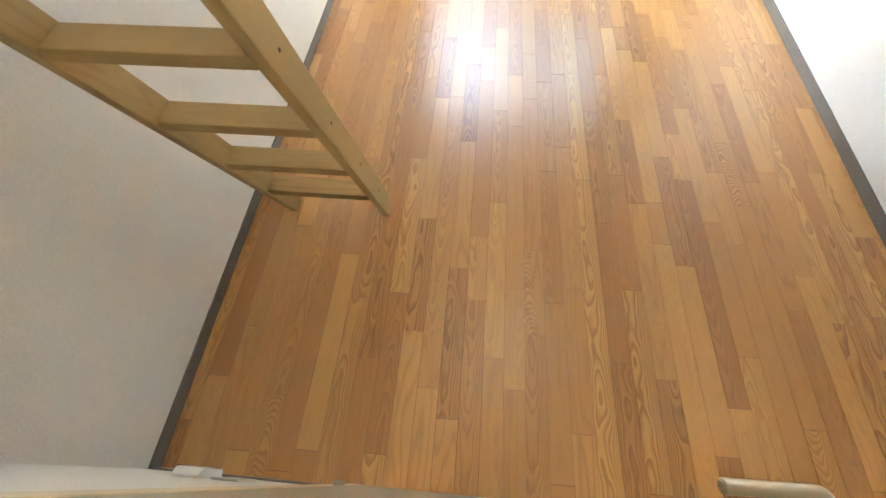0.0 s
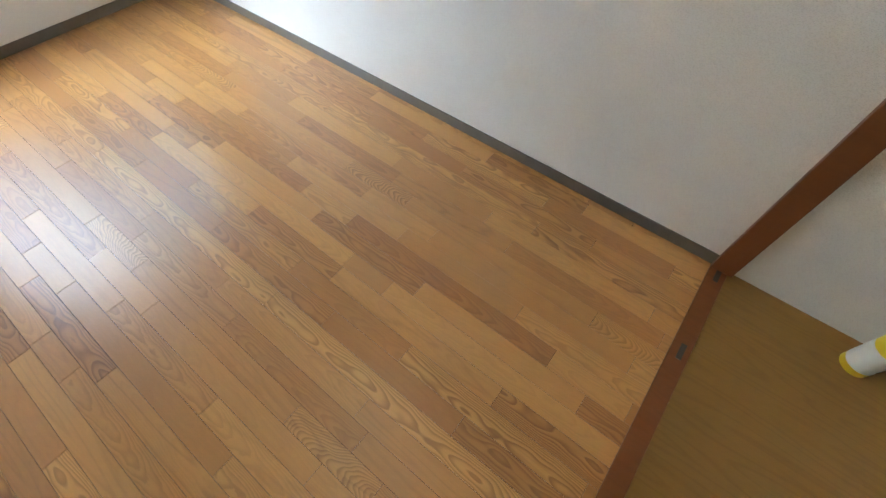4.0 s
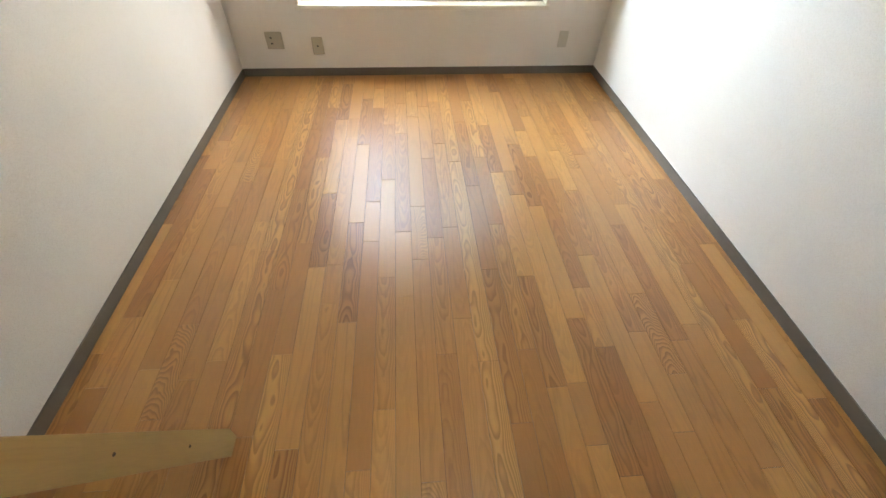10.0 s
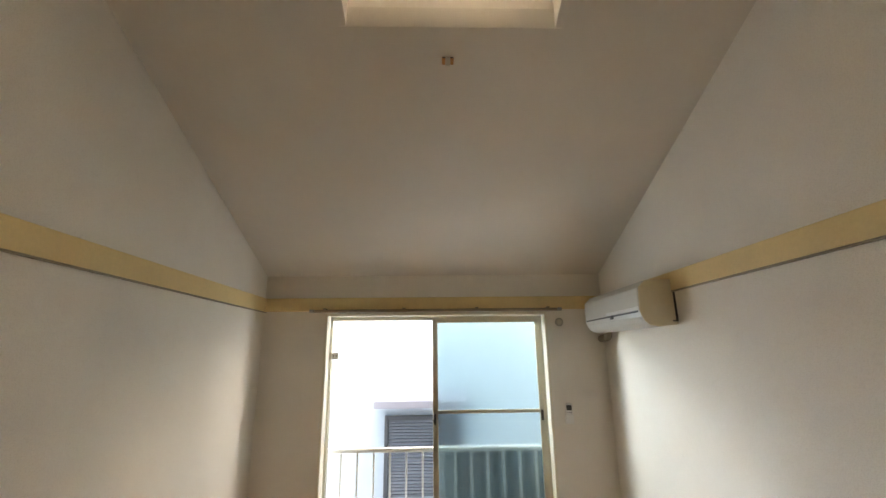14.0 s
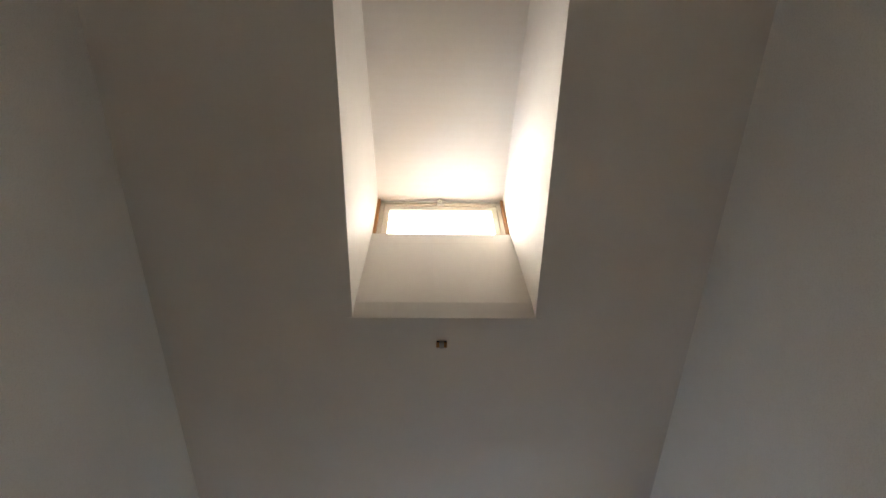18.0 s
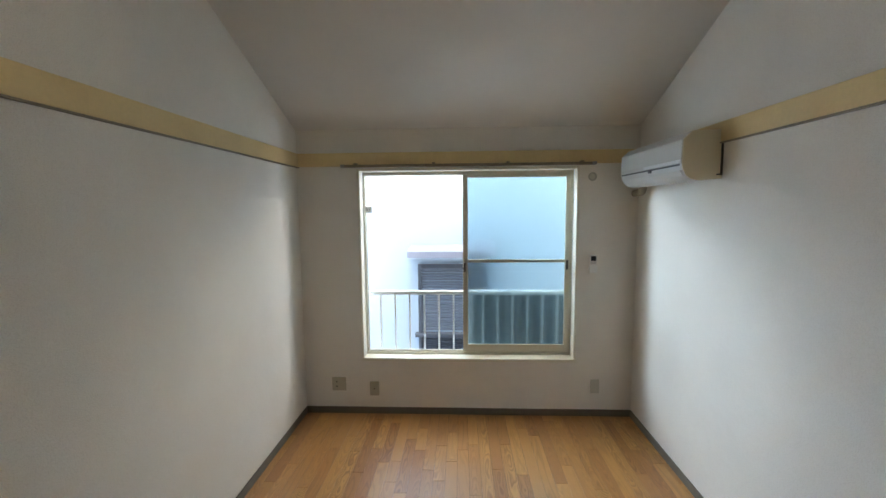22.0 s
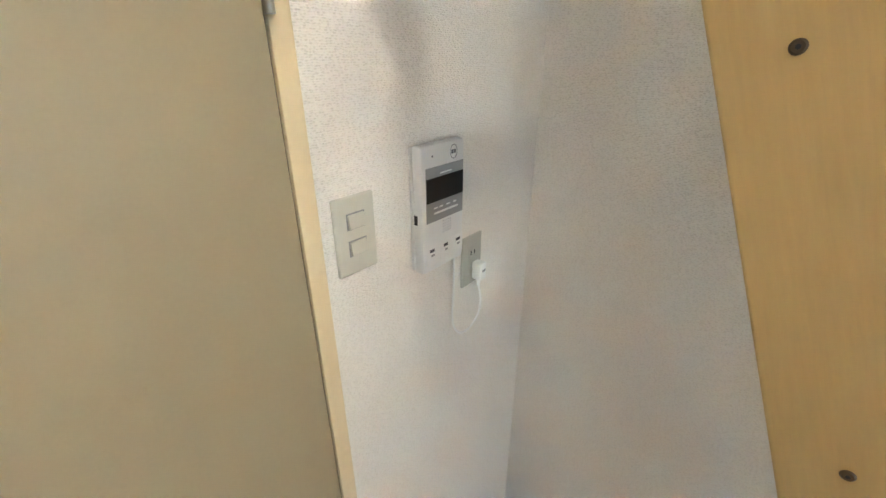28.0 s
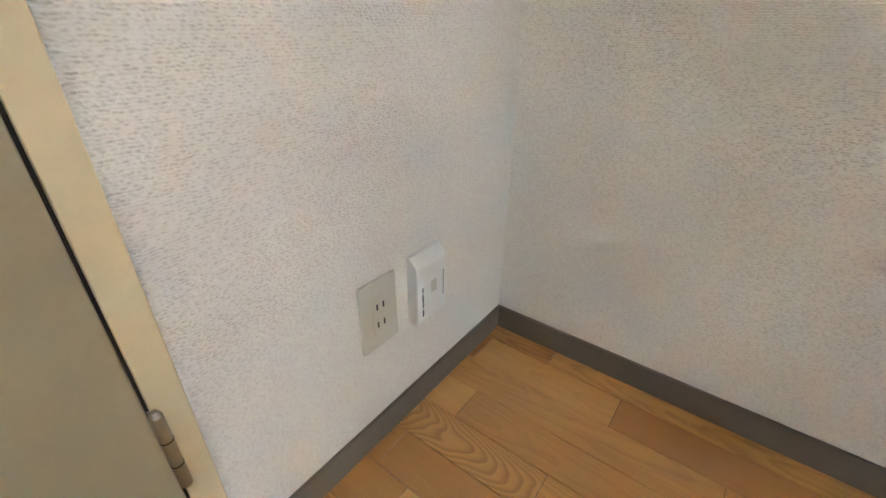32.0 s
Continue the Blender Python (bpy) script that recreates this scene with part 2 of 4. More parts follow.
    if cathedral:
        # nested arches on some pieces: a parabola across the strip, bent by noise
        sep = m.node_tree.nodes.new("ShaderNodeSeparateXYZ")
        link(m, t.outputs["Object"], sep.inputs[0])

        def calc(op, a, b, c=0.0):
            n = m.node_tree.nodes.new("ShaderNodeMath")
            n.operation = op
            for k, q in enumerate((a, b, c)):
                if isinstance(q, float):
                    n.inputs[k].default_value = q
                else:
                    link(m, q, n.inputs[k])
            return n.outputs[0]

        h1 = calc("FRACT", calc("MULTIPLY", info.outputs["Random"], 23.7), 0.0)
        h2 = calc("FRACT", calc("MULTIPLY", info.outputs["Random"], 61.3), 0.0)
        h3 = calc("FRACT", calc("MULTIPLY", info.outputs["Random"], 139.9), 0.0)
        wob = node(m, "ShaderNodeTexNoise", Scale=11.0, Detail=5.0 if bold == "" else 2.0, Roughness=0.5)
        wmp = node(m, "ShaderNodeMapping", Scale=(0.9, 0.34, 1) if bold == "flame" else (1, 0.45, 1))
        link(m, vec, wmp.inputs["Vector"])
        link(m, wmp.outputs[0], wob.inputs["Vector"])
        xo = calc("MULTIPLY_ADD", h1, 0.05, -0.025)
        xx = calc("SUBTRACT", sep.outputs["X"], xo)
        arch = calc("MULTIPLY", calc("MULTIPLY", xx, xx), 1700.0)
        steep = {"": 16.0, "flame": 3.0, "zebra": 80.0}[bold]
        slope = calc("MULTIPLY_ADD", calc("GREATER_THAN", h2, 0.5), steep, -steep / 2)
        f = calc("ADD", calc("MULTIPLY_ADD", sep.outputs["Y"], slope, arch), calc("MULTIPLY", wob.outputs["Fac"], {"": 4.5, "flame": 7.0, "zebra": 9.0}[bold]))
        band = calc("FRACT", f, 0.0)
        arches = m.node_tree.nodes.new("ShaderNodeValToRGB")
        ae = arches.color_ramp.elements
        ae[0].position, ae[0].color = 0.0, (1, 1, 1, 1)
        ae[1].position, ae[1].color = 0.38, (0.94, 0.90, 0.86, 1)
        for pos, col in ((0.72, (0.60, 0.49, 0.38, 1)), (0.88, (0.50, 0.39, 0.29, 1)), (1.0, (1, 1, 1, 1))):
            ae.new(pos).color = col
        link(m, band, arches.inputs[0])
        amt = node(m, "ShaderNodeMapRange")
        amt.inputs["From Min"].default_value, amt.inputs["From Max"].default_value = 0.38, 0.85
        amt.inputs["To Min"].default_value, amt.inputs["To Max"].default_value = (0.65, 0.9) if bold else (0.05, 0.45)
        link(m, h3, amt.inputs["Value"])
        grain = m.node_tree.nodes.new("ShaderNodeMix")
        grain.data_type, grain.blend_type = "RGBA", "MULTIPLY"
        link(m, amt.outputs[0], grain.inputs["Factor"])
        link(m, fine.outputs["Result"], grain.inputs["A"])
        link(m, arches.outputs[0], grain.inputs["B"])
        link(m, grain.outputs["Result"], bsdf(m).inputs["Base Color"])
    b = node(m, "ShaderNodeBump", Strength=0.12, Distance=0.0005)
    link(m, pores.outputs["Fac"], b.inputs["Height"])
    link(m, b.outputs[0], bsdf(m).inputs["Normal"])
    r = node(m, "ShaderNodeMapRange")
    r.inputs["To Min"].default_value, r.inputs["To Max"].default_value = gloss - 0.05, gloss + 0.1
    link(m, streak.outputs["Fac"], r.inputs["Value"])
    link(m, r.outputs[0], bsdf(m).inputs["Roughness"])
    bsdf(m).inputs["Coat Weight"].default_value = coat
    bsdf(m).inputs["Coat IOR"].default_value = 1.55
    bsdf(m).inputs["Specular IOR Level"].default_value = 0.3
    bsdf(m).inputs["Coat Roughness"].default_value = 0.31
    return m


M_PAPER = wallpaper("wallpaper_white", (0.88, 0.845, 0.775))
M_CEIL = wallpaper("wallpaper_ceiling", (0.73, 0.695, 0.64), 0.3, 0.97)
M_OAK_BROWN = plank_wood("oak_brown", (0.480, 0.209, 0.055), (0.610, 0.288, 0.081), coat=1.0, cathedral=True)
M_OAK_MID = plank_wood("oak_mid", (0.540, 0.250, 0.068), (0.670, 0.331, 0.097), coat=1.0, cathedral=True)
M_OAK_LIGHT = plank_wood("oak_light", (0.620, 0.300, 0.087), (0.740, 0.386, 0.117), coat=1.0, cathedral=True)
M_OAK_FLAME = plank_wood("oak_flame", (0.610, 0.302, 0.089), (0.780, 0.427, 0.136), coat=1.0, cathedral=True, bold="flame")
M_OAK_FLAME_DARK = plank_wood("oak_flame_dark", (0.490, 0.221, 0.059), (0.650, 0.322, 0.093), coat=1.0, cathedral=True, bold="flame")
M_OAK_ZEBRA = plank_wood("oak_zebra", (0.610, 0.302, 0.089), (0.770, 0.418, 0.132), coat=1.0, cathedral=True, bold="zebra")
M_CLOSET_FLOOR = plank_wood("closet_flooring", (0.24, 0.125, 0.028), (0.36, 0.20, 0.05), 0.45, coat=0.1)
M_JOINT = material("floor_joint", (0.10, 0.05, 0.02), 0.8)
M_BASE = painted("baseboard_vinyl", (0.155, 0.132, 0.104), 0.45, scale=6, amount=0.1)
M_CREAM = painted("cream_trim_paint", (0.70, 0.57, 0.35), 0.4, scale=4, amount=0.06)
M_BAND = painted("rail_board_cream", (0.74, 0.57, 0.28), 0.45, scale=3, amount=0.08)
M_DOOR = painted("door_sheet_beige", (0.345, 0.288, 0.178), 0.42, scale=2.5, amount=0.04, bump=0.06, fine=180)
M_STEEL = painted("brushed_nickel", (0.62, 0.55, 0.43), 0.28, 1.0, amount=0.06, fine=200)
M_CHROME = painted("chrome", (0.58, 0.57, 0.55), 0.16, 1.0, amount=0.02)
# near-white, non-metal: the window's reflection in the strip is put into its colour
M_SILVER = painted("silver_strip", (0.93, 0.94, 0.95), 0.18, 0.0, amount=0.02)
M_IRON = painted("dark_iron", (0.10, 0.09, 0.08), 0.5, 0.8)
M_PINE = plank_wood("pine_ladder", (0.46, 0.295, 0.112), (0.62, 0.435, 0.19), 0.45, along="z", coat=0.0, lean=-0.364)
M_PINE_TREAD = plank_wood("pine_tread", (0.46, 0.295, 0.112), (0.62, 0.435, 0.19), 0.45, along="x", coat=0.0)
M_REDWOOD = plank_wood("red_stained_wood", (0.19, 0.065, 0.02), (0.28, 0.10, 0.03), 0.35, coat=0.1)
M_ALU = painted("champagne_aluminium", (0.62, 0.58, 0.47), 0.38, 0.6, amount=0.04)
M_WINTRIM = painted("window_trim_cream", (0.80, 0.76, 0.64), 0.4, amount=0.04)
M_PLASTIC = painted("white_plastic", (0.82, 0.82, 0.79), 0.35, amount=0.02)
M_IVORY = painted("ivory_plastic", (0.60, 0.58, 0.49), 0.38, amount=0.04)
M_IVORY2 = painted("ivory_plastic_dark", (0.46, 0.45, 0.38), 0.4, amount=0.04)
M_YELLOWED = painted("yellowed_plastic", (0.84, 0.75, 0.55), 0.4, amount=0.04)
M_DUN = painted("dun_plastic", (0.44, 0.40, 0.30), 0.4, amount=0.06)
M_AC = painted("appliance_white", (0.60, 0.59, 0.56), 0.35, amount=0.02)
M_GREY = painted("grey_plastic", (0.30, 0.30, 0.29), 0.4, amount=0.03)
M_BLACK = material("black_slot", (0.012, 0.012, 0.013), 0.35)
M_GAP_SHADE = material("dark_seal", (0.025, 0.018, 0.012), 0.8)
M_SCREEN = material("dark_screen", (0.008, 0.008, 0.010), 0.12)
M_INK = material("dark_print", (0.05, 0.05, 0.06), 0.6)
# white stucco with the dim blue of sky-lit shade mixed into its colour
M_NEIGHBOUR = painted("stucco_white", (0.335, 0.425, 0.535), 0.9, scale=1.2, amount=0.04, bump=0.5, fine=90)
M_SLATE = painted("slate_blue_metal", (0.22, 0.24, 0.32), 0.45, 0.2, amount=0.08)
M_SHUTTER = painted("shutter_grey_blue", (0.13, 0.155, 0.205), 0.45, 0.2, amount=0.08)
M_GRAPHITE = painted("graphite_metal", (0.055, 0.065, 0.085), 0.45, 0.2, amount=0.1)
M_RAILW = painted("white_railing_paint", (0.78, 0.80, 0.80), 0.4)
M_WIRE = painted("wire_grey", (0.30, 0.36, 0.38), 0.5, 0.3)
M_PANEL = painted("teal_grey_sheet", (0.10, 0.155, 0.19), 0.5, amount=0.15)
# brown made darker to carry the shade of the unlit hall
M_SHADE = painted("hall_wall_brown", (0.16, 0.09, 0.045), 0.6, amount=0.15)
M_YELLOW = painted("yellow_plastic", (0.80, 0.60, 0.03), 0.4)
M_ORANGE = painted("varnished_reveal", (0.42, 0.20, 0.06), 0.4, amount=0.12)
M_RAILB = painted("rail_brown_grey", (0.26, 0.21, 0.15), 0.45, 0.5, amount=0.06)
M_SCREW = painted("browned_screw", (0.13, 0.095, 0.06), 0.4, 0.8, amount=0.08)
M_BRONZE = painted("dark_bronze", (0.40, 0.355, 0.29), 0.35, 1.0, amount=0.08)
M_PUTTY = painted("putty_brown", (0.20, 0.16, 0.10), 0.8)
M_GROUND = painted("ground_concrete", (0.30, 0.29, 0.27), 0.9, scale=1, amount=0.2)


def glass_clear():
    m = material("clear_glass", (1, 1, 1), 0.02)
    bsdf(m).inputs["Transmission Weight"].default_value = 1.0
    bsdf(m).inputs["IOR"].default_value = 1.45
    return m


def glass_frost():
    m = material("frosted_glass", (0.47, 0.625, 0.67), 0.25)
    bsdf(m).inputs["Transmission Weight"].default_value = 1.0
    bsdf(m).inputs["IOR"].default_value = 1.42
    v = coords(m, (90, 90, 90))
    n = node(m, "ShaderNodeTexVoronoi", Scale=1.0)
    link(m, v, n.inputs["Vector"])
    b = node(m, "ShaderNodeBump", Strength=0.25, Distance=0.002)
    link(m, n.outputs["Distance"], b.inputs["Height"])
    link(m, b.outputs[0], bsdf(m).inputs["Normal"])
    return m


M_GLASS, M_FROST = glass_clear(), glass_frost()


# ---- mesh helpers ----
def box(x0, x1, y0, y1, z0, z1, bevel=0.0, bm=None, segs=2):
    bm = bm or bmesh.new()
    vs = [bm.verts.new((x, y, z)) for x in (x0, x1) for y in (y0, y1) for z in (z0, z1)]
    idx = ((0, 1, 3, 2), (4, 6, 7, 5), (0, 4, 5, 1), (2, 3, 7, 6), (0, 2, 6, 4), (1, 5, 7, 3))
    fs = [bm.faces.new([vs[i] for i in f]) for f in idx]
    if bevel:
        es = list({e for f in fs for e in f.edges})
        bmesh.ops.bevel(bm, geom=es, offset=bevel, segments=segs, profile=0.5, affect="EDGES")
    return bm


def prism(points, axis, a, b, bevel=0.0, bm=None):
    """Extrude a polygon of 2D points along an axis from a to b."""
    bm = bm or bmesh.new()

    def put(p, d):
        return {"x": (d, p[0], p[1]), "y": (p[0], d, p[1]), "z": (p[0], p[1], d)}[axis]

    lo = [bm.verts.new(put(p, a)) for p in points]
    hi = [bm.verts.new(put(p, b)) for p in points]
    n = len(points)
    fs = [bm.faces.new(lo[::-1]), bm.faces.new(hi)]
    for i in range(n):
        fs.append(bm.faces.new((lo[i], lo[(i + 1) % n], hi[(i + 1) % n], hi[i])))
    bmesh.ops.recalc_face_normals(bm, faces=fs)
    if bevel:
        es = list({e for f in fs for e in f.edges})
        bmesh.ops.bevel(bm, geom=es, offset=bevel, segments=2, profile=0.5, affect="EDGES")
    return bm


def rod(p, q, r, r2=None, seg=16, bm=None):
    bm = bm or bmesh.new()
    p, q = Vector(p), Vector(q)
    m = Matrix.Translation((p + q) / 2) @ (q - p).to_track_quat("Z", "Y").to_matrix().to_4x4()
    bmesh.ops.create_cone(bm, cap_ends=True, segments=seg, radius1=r, radius2=r if r2 is None else r2, depth=(q - p).length, matrix=m)
    return bm


def tube(points, r, seg=12):
    """A bent tube through the points, with rounded corners already in them."""
    bm = bmesh.new()
    pts = [Vector(p) for p in points]
    rings = []
    side = None
    for i, p in enumerate(pts):
        d = (pts[min(i + 1, len(pts) - 1)] - pts[max(i - 1, 0)]).normalized()
        if side is None:
            side = d.orthogonal().normalized()
        side = (side - d * side.dot(d)).normalized()
        up = d.cross(side)
        rings.append([bm.verts.new(p + r * (math.cos(a) * side + math.sin(a) * up)) for a in [2 * math.pi * k / seg for k in range(seg)]])
    for a, b in zip(rings, rings[1:]):
        for k in range(seg):
            bm.faces.new((a[k], a[(k + 1) % seg], b[(k + 1) % seg], b[k]))
    bm.faces.new(rings[0][::-1])
    bm.faces.new(rings[-1])
    return bm


def rounded(points, radius, steps=6):
    """Round the inner corners of a polyline."""
    pts = [Vector(p) for p in points]
    out = [pts[0]]
    for a, b, c in zip(pts, pts[1:], pts[2:]):
        u, v = (a - b).normalized(), (c - b).normalized()
        s, e = b + u * radius, b + v * radius
        for k in range(steps + 1):
            f = k / steps
            out.append(s * (1 - f) ** 2 + b * 2 * f * (1 - f) + e * f ** 2)
    return out + [pts[-1]]


def part(name, bm, mat, parent=None, label="", smooth=False):
    me = bpy.data.meshes.new(name)
    bm.to_mesh(me)
    bm.free()
    if smooth:
        for p in me.polygons:
            p.use_smooth = True
        me.set_sharp_from_angle(angle=radians(40))
    me.materials.append(mat)
    ob = new(name, me)
    if parent is not None:
        ob.parent = parent
    if label:
        ob["label"] = label
    return ob


def thing(name, m=None, label="", category="", group="", kind=""):
    ob = new(name)
    ob.empty_display_size = 0.1
    if m is not None:
        ob.matrix_basis = m
    return tagged(ob, label, category, group, kind)


def setting(name, bm, mat, label, category):
    return tagged(part(name, bm, mat), label, category, kind="structure")


# ---- structure ----
setting("wall_west", prism([(BACK, -0.1), (L + 0.15, -0.1), (L + 0.15, zc(L) + 0.04), (BACK, zc(BACK) + 0.04)], "x", -0.12, 0.0), M_PAPER,
        "off-white embossed wallpaper on a plain wall", "wall")
setting("wall_east", prism([(BACK, -0.1), (L + 0.15, -0.1), (L + 0.15, zc(L) + 0.04), (BACK, zc(BACK) + 0.04)], "x", W, W + 0.12), M_PAPER,
        "off-white embossed wallpaper wall carrying the air conditioner", "wall")

bm = bmesh.new()
x0, x1, z0, z1 = WIN
for a in ((0, x0, -0.1, zc(L) + 0.03), (x1, W, -0.1, zc(L) + 0.03), (x0, x1, -0.1, z0 - 0.031), (x0, x1, z1, zc(L) + 0.03)):
    box(a[0], a[1], L, L + 0.15, a[2], a[3], bm=bm)
setting("wall_north", bm, M_PAPER, "off-white wallpaper wall with a wide sliding window", "wall")

# entry wall: stub by the intercom, stub between door and closet, header; the loft opens above it
bm = bmesh.new()
for a in ((0, HINGE - 0.03, 0, 2.32), (LATCH + 0.03, CLOSET - 0.03, 0, 2.32), (HINGE - 0.03, LATCH + 0.03, 2.03, 2.32), (CLOSET - 0.03, W, 2.0, 2.32)):
    box(a[0], a[1], -0.12, 0, a[2], a[3], bm=bm)
setting("wall_south", bm, M_PAPER, "white embossed wallpaper wall beside the entry door", "wall")
setting("wall_closet_side", box(LATCH + 0.04, CLOSET - 0.03, BACK, -0.121, 0, 2.32), M_PAPER, "white partition between hall and closet", "wall")
setting("wall_closet_back", box(CLOSET - 0.03, W, -0.86, -0.78, 0, 2.32), M_PAPER, "white back wall of the closet", "wall")
setting("wall_hall_west", box(0.45, 0.55, BACK, -0.121, -0.05, 2.32), M_SHADE, "brown panelled hall wall, darkened in colour for the unlit hall's shade", "wall")
setting("wall_hall_south", box(0.45, W, BACK - 0.1, BACK, -0.05, zc(BACK)), M_PAPER, "plain rear wall", "wall")
setting("wall_loft_south", box(-0.12, 0.45, BACK - 0.1, BACK, -0.05, zc(BACK)), M_PAPER, "plain rear wall", "wall")
setting("floor_loft", box(0, W, BACK, 0.02, 2.32, 2.46), M_PAPER, "white underside and edge of the loft deck", "loft")
setting("floor_hall", box(0.55, LATCH + 0.04, BACK, -0.12, -0.06, -0.012), M_CLOSET_FLOOR, "brown wooden hall floor", "floor")
setting("floor_closet", box(CLOSET - 0.03, W + 0.0, -0.78, -0.035, -0.06, -0.004), M_CLOSET_FLOOR, "dark brown wooden closet floor", "floor")

# sloped ceiling with the dormer shaft
d0, d1, dy0, dy1 = DORM
bm = bmesh.new()


def slab(xa, xb, ya, yb):
    prism([(ya, zc(ya)), (yb, zc(yb)), (yb, zc(yb) + 0.12), (ya, zc(ya) + 0.12)], "x", xa, xb, bm=bm)


slab(-0.12, d0 - 0.03, BACK - 0.1, L + 0.32)
slab(d1 + 0.03, W + 0.12, BACK - 0.1, L + 0.32)
slab(d0 - 0.03, d1 + 0.03, BACK - 0.1, dy0)
slab(d0 - 0.03, d1 + 0.03, dy1 + 0.004, L + 0.32)
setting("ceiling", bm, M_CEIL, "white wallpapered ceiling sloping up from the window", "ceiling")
bm = bmesh.new()
DW = 2.17                      # plane of the dormer window
for xa, xb in ((d0 - 0.03, d0), (d1, d1 + 0.03)):
    prism([(dy0, zc(dy0) - 0.0), (dy1, zc(dy1) - 0.0), (DW + 0.1, zc(dy1) + 0.1), (DW + 0.1, 4.55), (dy0, 4.70)], "x", xa, xb, bm=bm)
prism([(dy1, zc(dy1)), (dy1, zc(dy1) + 0.1), (2.147, 3.995), (DW + 0.035, 3.995), (DW + 0.035, zc(dy1) + 0.14), (dy1 + 0.0035, zc(dy1) + 0.1)], "x", d0, d1, bm=bm)
prism([(dy0 - 0.06, zc(dy0)), (dy0, zc(dy0)), (dy0, 4.56), (dy0 - 0.06, 4.56)], "x", d0, d1, bm=bm)
prism([(dy0 - 0.06, 4.54), (DW + 0.1, 4.40), (DW + 0.1, 4.50), (dy0 - 0.06, 4.66)], "x", d0, d1, bm=bm)
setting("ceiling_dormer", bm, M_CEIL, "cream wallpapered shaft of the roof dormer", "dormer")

# skirting, in one run a wall
for name, a in (("baseboard", (0.0, 0.007, 0.0, L)), ("baseboard", (W - 0.007, W, 0.035, L)), ("baseboard", (0.007, W - 0.007, L - 0.007, L)), ("baseboard", (0.007, HINGE - 0.032, 0, 0.007))):
    setting(name, box(*a, 0.0, 0.06, 0.002), M_BASE, "dark taupe vinyl skirting strip", "baseboard")

# cream rail board with its metal picture rail
for a, g in (((0.0, 0.016, 0.03, L), (0.0, 0.020, 0.03, L)), ((W - 0.016, W, 0.03, L), (W - 0.020, W, 0.03, L)), ((0.016, W - 0.016, L - 0.016, L), None)):
    t_ob = setting("trim", box(*a, 2.108, 2.215, 0.003), M_BAND, "cream painted board running round the wall", "wall trim")
    if g:
        part("picture_rail", box(*g, 2.099, 2.1065, 0.0015), M_RAILB, t_ob, "dull metal picture rail")

# ---- closet front ----
sill = thing("closet_frame", label="red-brown stained wooden closet frame with a floor sill", category="closet frame", kind="structure")
part("sill", box(CLOSET, W, -0.034, 0.036, -0.02, 0.006, 0.003), M_REDWOOD, sill)
part("jamb", box(W - 0.03, W - 0.001, -0.05, 0.036, 0.006, 2.0, 0.003), M_REDWOOD, sill)
part("jamb", box(CLOSET - 0.03, CLOSET, -0.11, 0.008, 0.006, 2.0, 0.003), M_REDWOOD, sill)
part("head", box(CLOSET, W - 0.03, -0.05, 0.036, 1.97, 2.0, 0.003), M_REDWOOD, sill)
for x in (2.30, 2.71):
    part("pivot_plate", box(x - 0.035, x + 0.035, -0.012, 0.008, 0.0061, 0.009, 0.001), M_IRON, sill, "dark metal pivot plate")

# ---- entry door frame ----
fr = thing("door_1", label="cream painted door frame round the entry", category="door frame", kind="structure")
for xa, xb, s in ((HINGE - 0.03, HINGE, 1), (LATCH, LATCH + 0.03, -1)):
    part("jamb", box(xa, xb, -0.14, 0.016, 0, 2.03, 0.0015), M_CREAM, fr)
    e = xb if s > 0 else xa
    part("door_stop", box(min(e, e + s * 0.012), max(e, e + s * 0.012), -0.10, -0.042, 0, 2.0, 0.002), M_CREAM, fr)
    part("casing", box(xa - (0.012 if s > 0 else 0.0), xb + (0.0 if s > 0 else 0.009), -0.165, -0.1405, 0, 2.04, 0.003), M_CREAM, fr)
part("head", box(HINGE, LATCH, -0.14, 0.016, 2.0, 2.03, 0.002), M_CREAM, fr)
part("threshold", box(HINGE, LATCH, -0.125, -0.002, -0.02, 0.004, 0.002), M_CREAM, fr)
# dark strip added in the hinge gap to paint its shade
part("door_seal", box(HINGE, HINGE + 0.0033, -0.040, 0.009, 0.004, 1.995), M_GAP_SHADE, fr, "dark strip standing for the shade in the door gap")
plate = part("strike_plate", box(LATCH - 0.0015, LATCH + 0.001, -0.034, 0.008, 0.935, 1.055, 0.0005), M_STEEL, fr, "nickel strike plate")
part("latch_hole", box(LATCH - 0.0022, LATCH + 0.0, -0.026, -0.006, 0.965, 1.0), M_BLACK, plate)
part("latch_hole", box(LATCH - 0.0022, LATCH + 0.0, -0.024, -0.010, 1.02, 1.045), M_BLACK, plate)

# ---- entry door, shut ----
LEAF = 0.793
door = thing("door_leaf", pose(HINGE + 0.003, 0.015, 0, 0, 0, 0), "beige sheet-faced flush door, shut in its cream frame", "door")
part("leaf", box(0.0006, LEAF, -0.036, 0.0, 0.008, 1.99, 0.0015), M_DOOR, door)
part("edge_strip", box(LEAF, LEAF + 0.002, -0.034, -0.002, 0.01, 1.988), M_CREAM, door)
part("latch_plate", box(LEAF + 0.002, LEAF + 0.0035, -0.029, -0.007, 0.93, 1.06, 0.0005), M_STEEL, door)


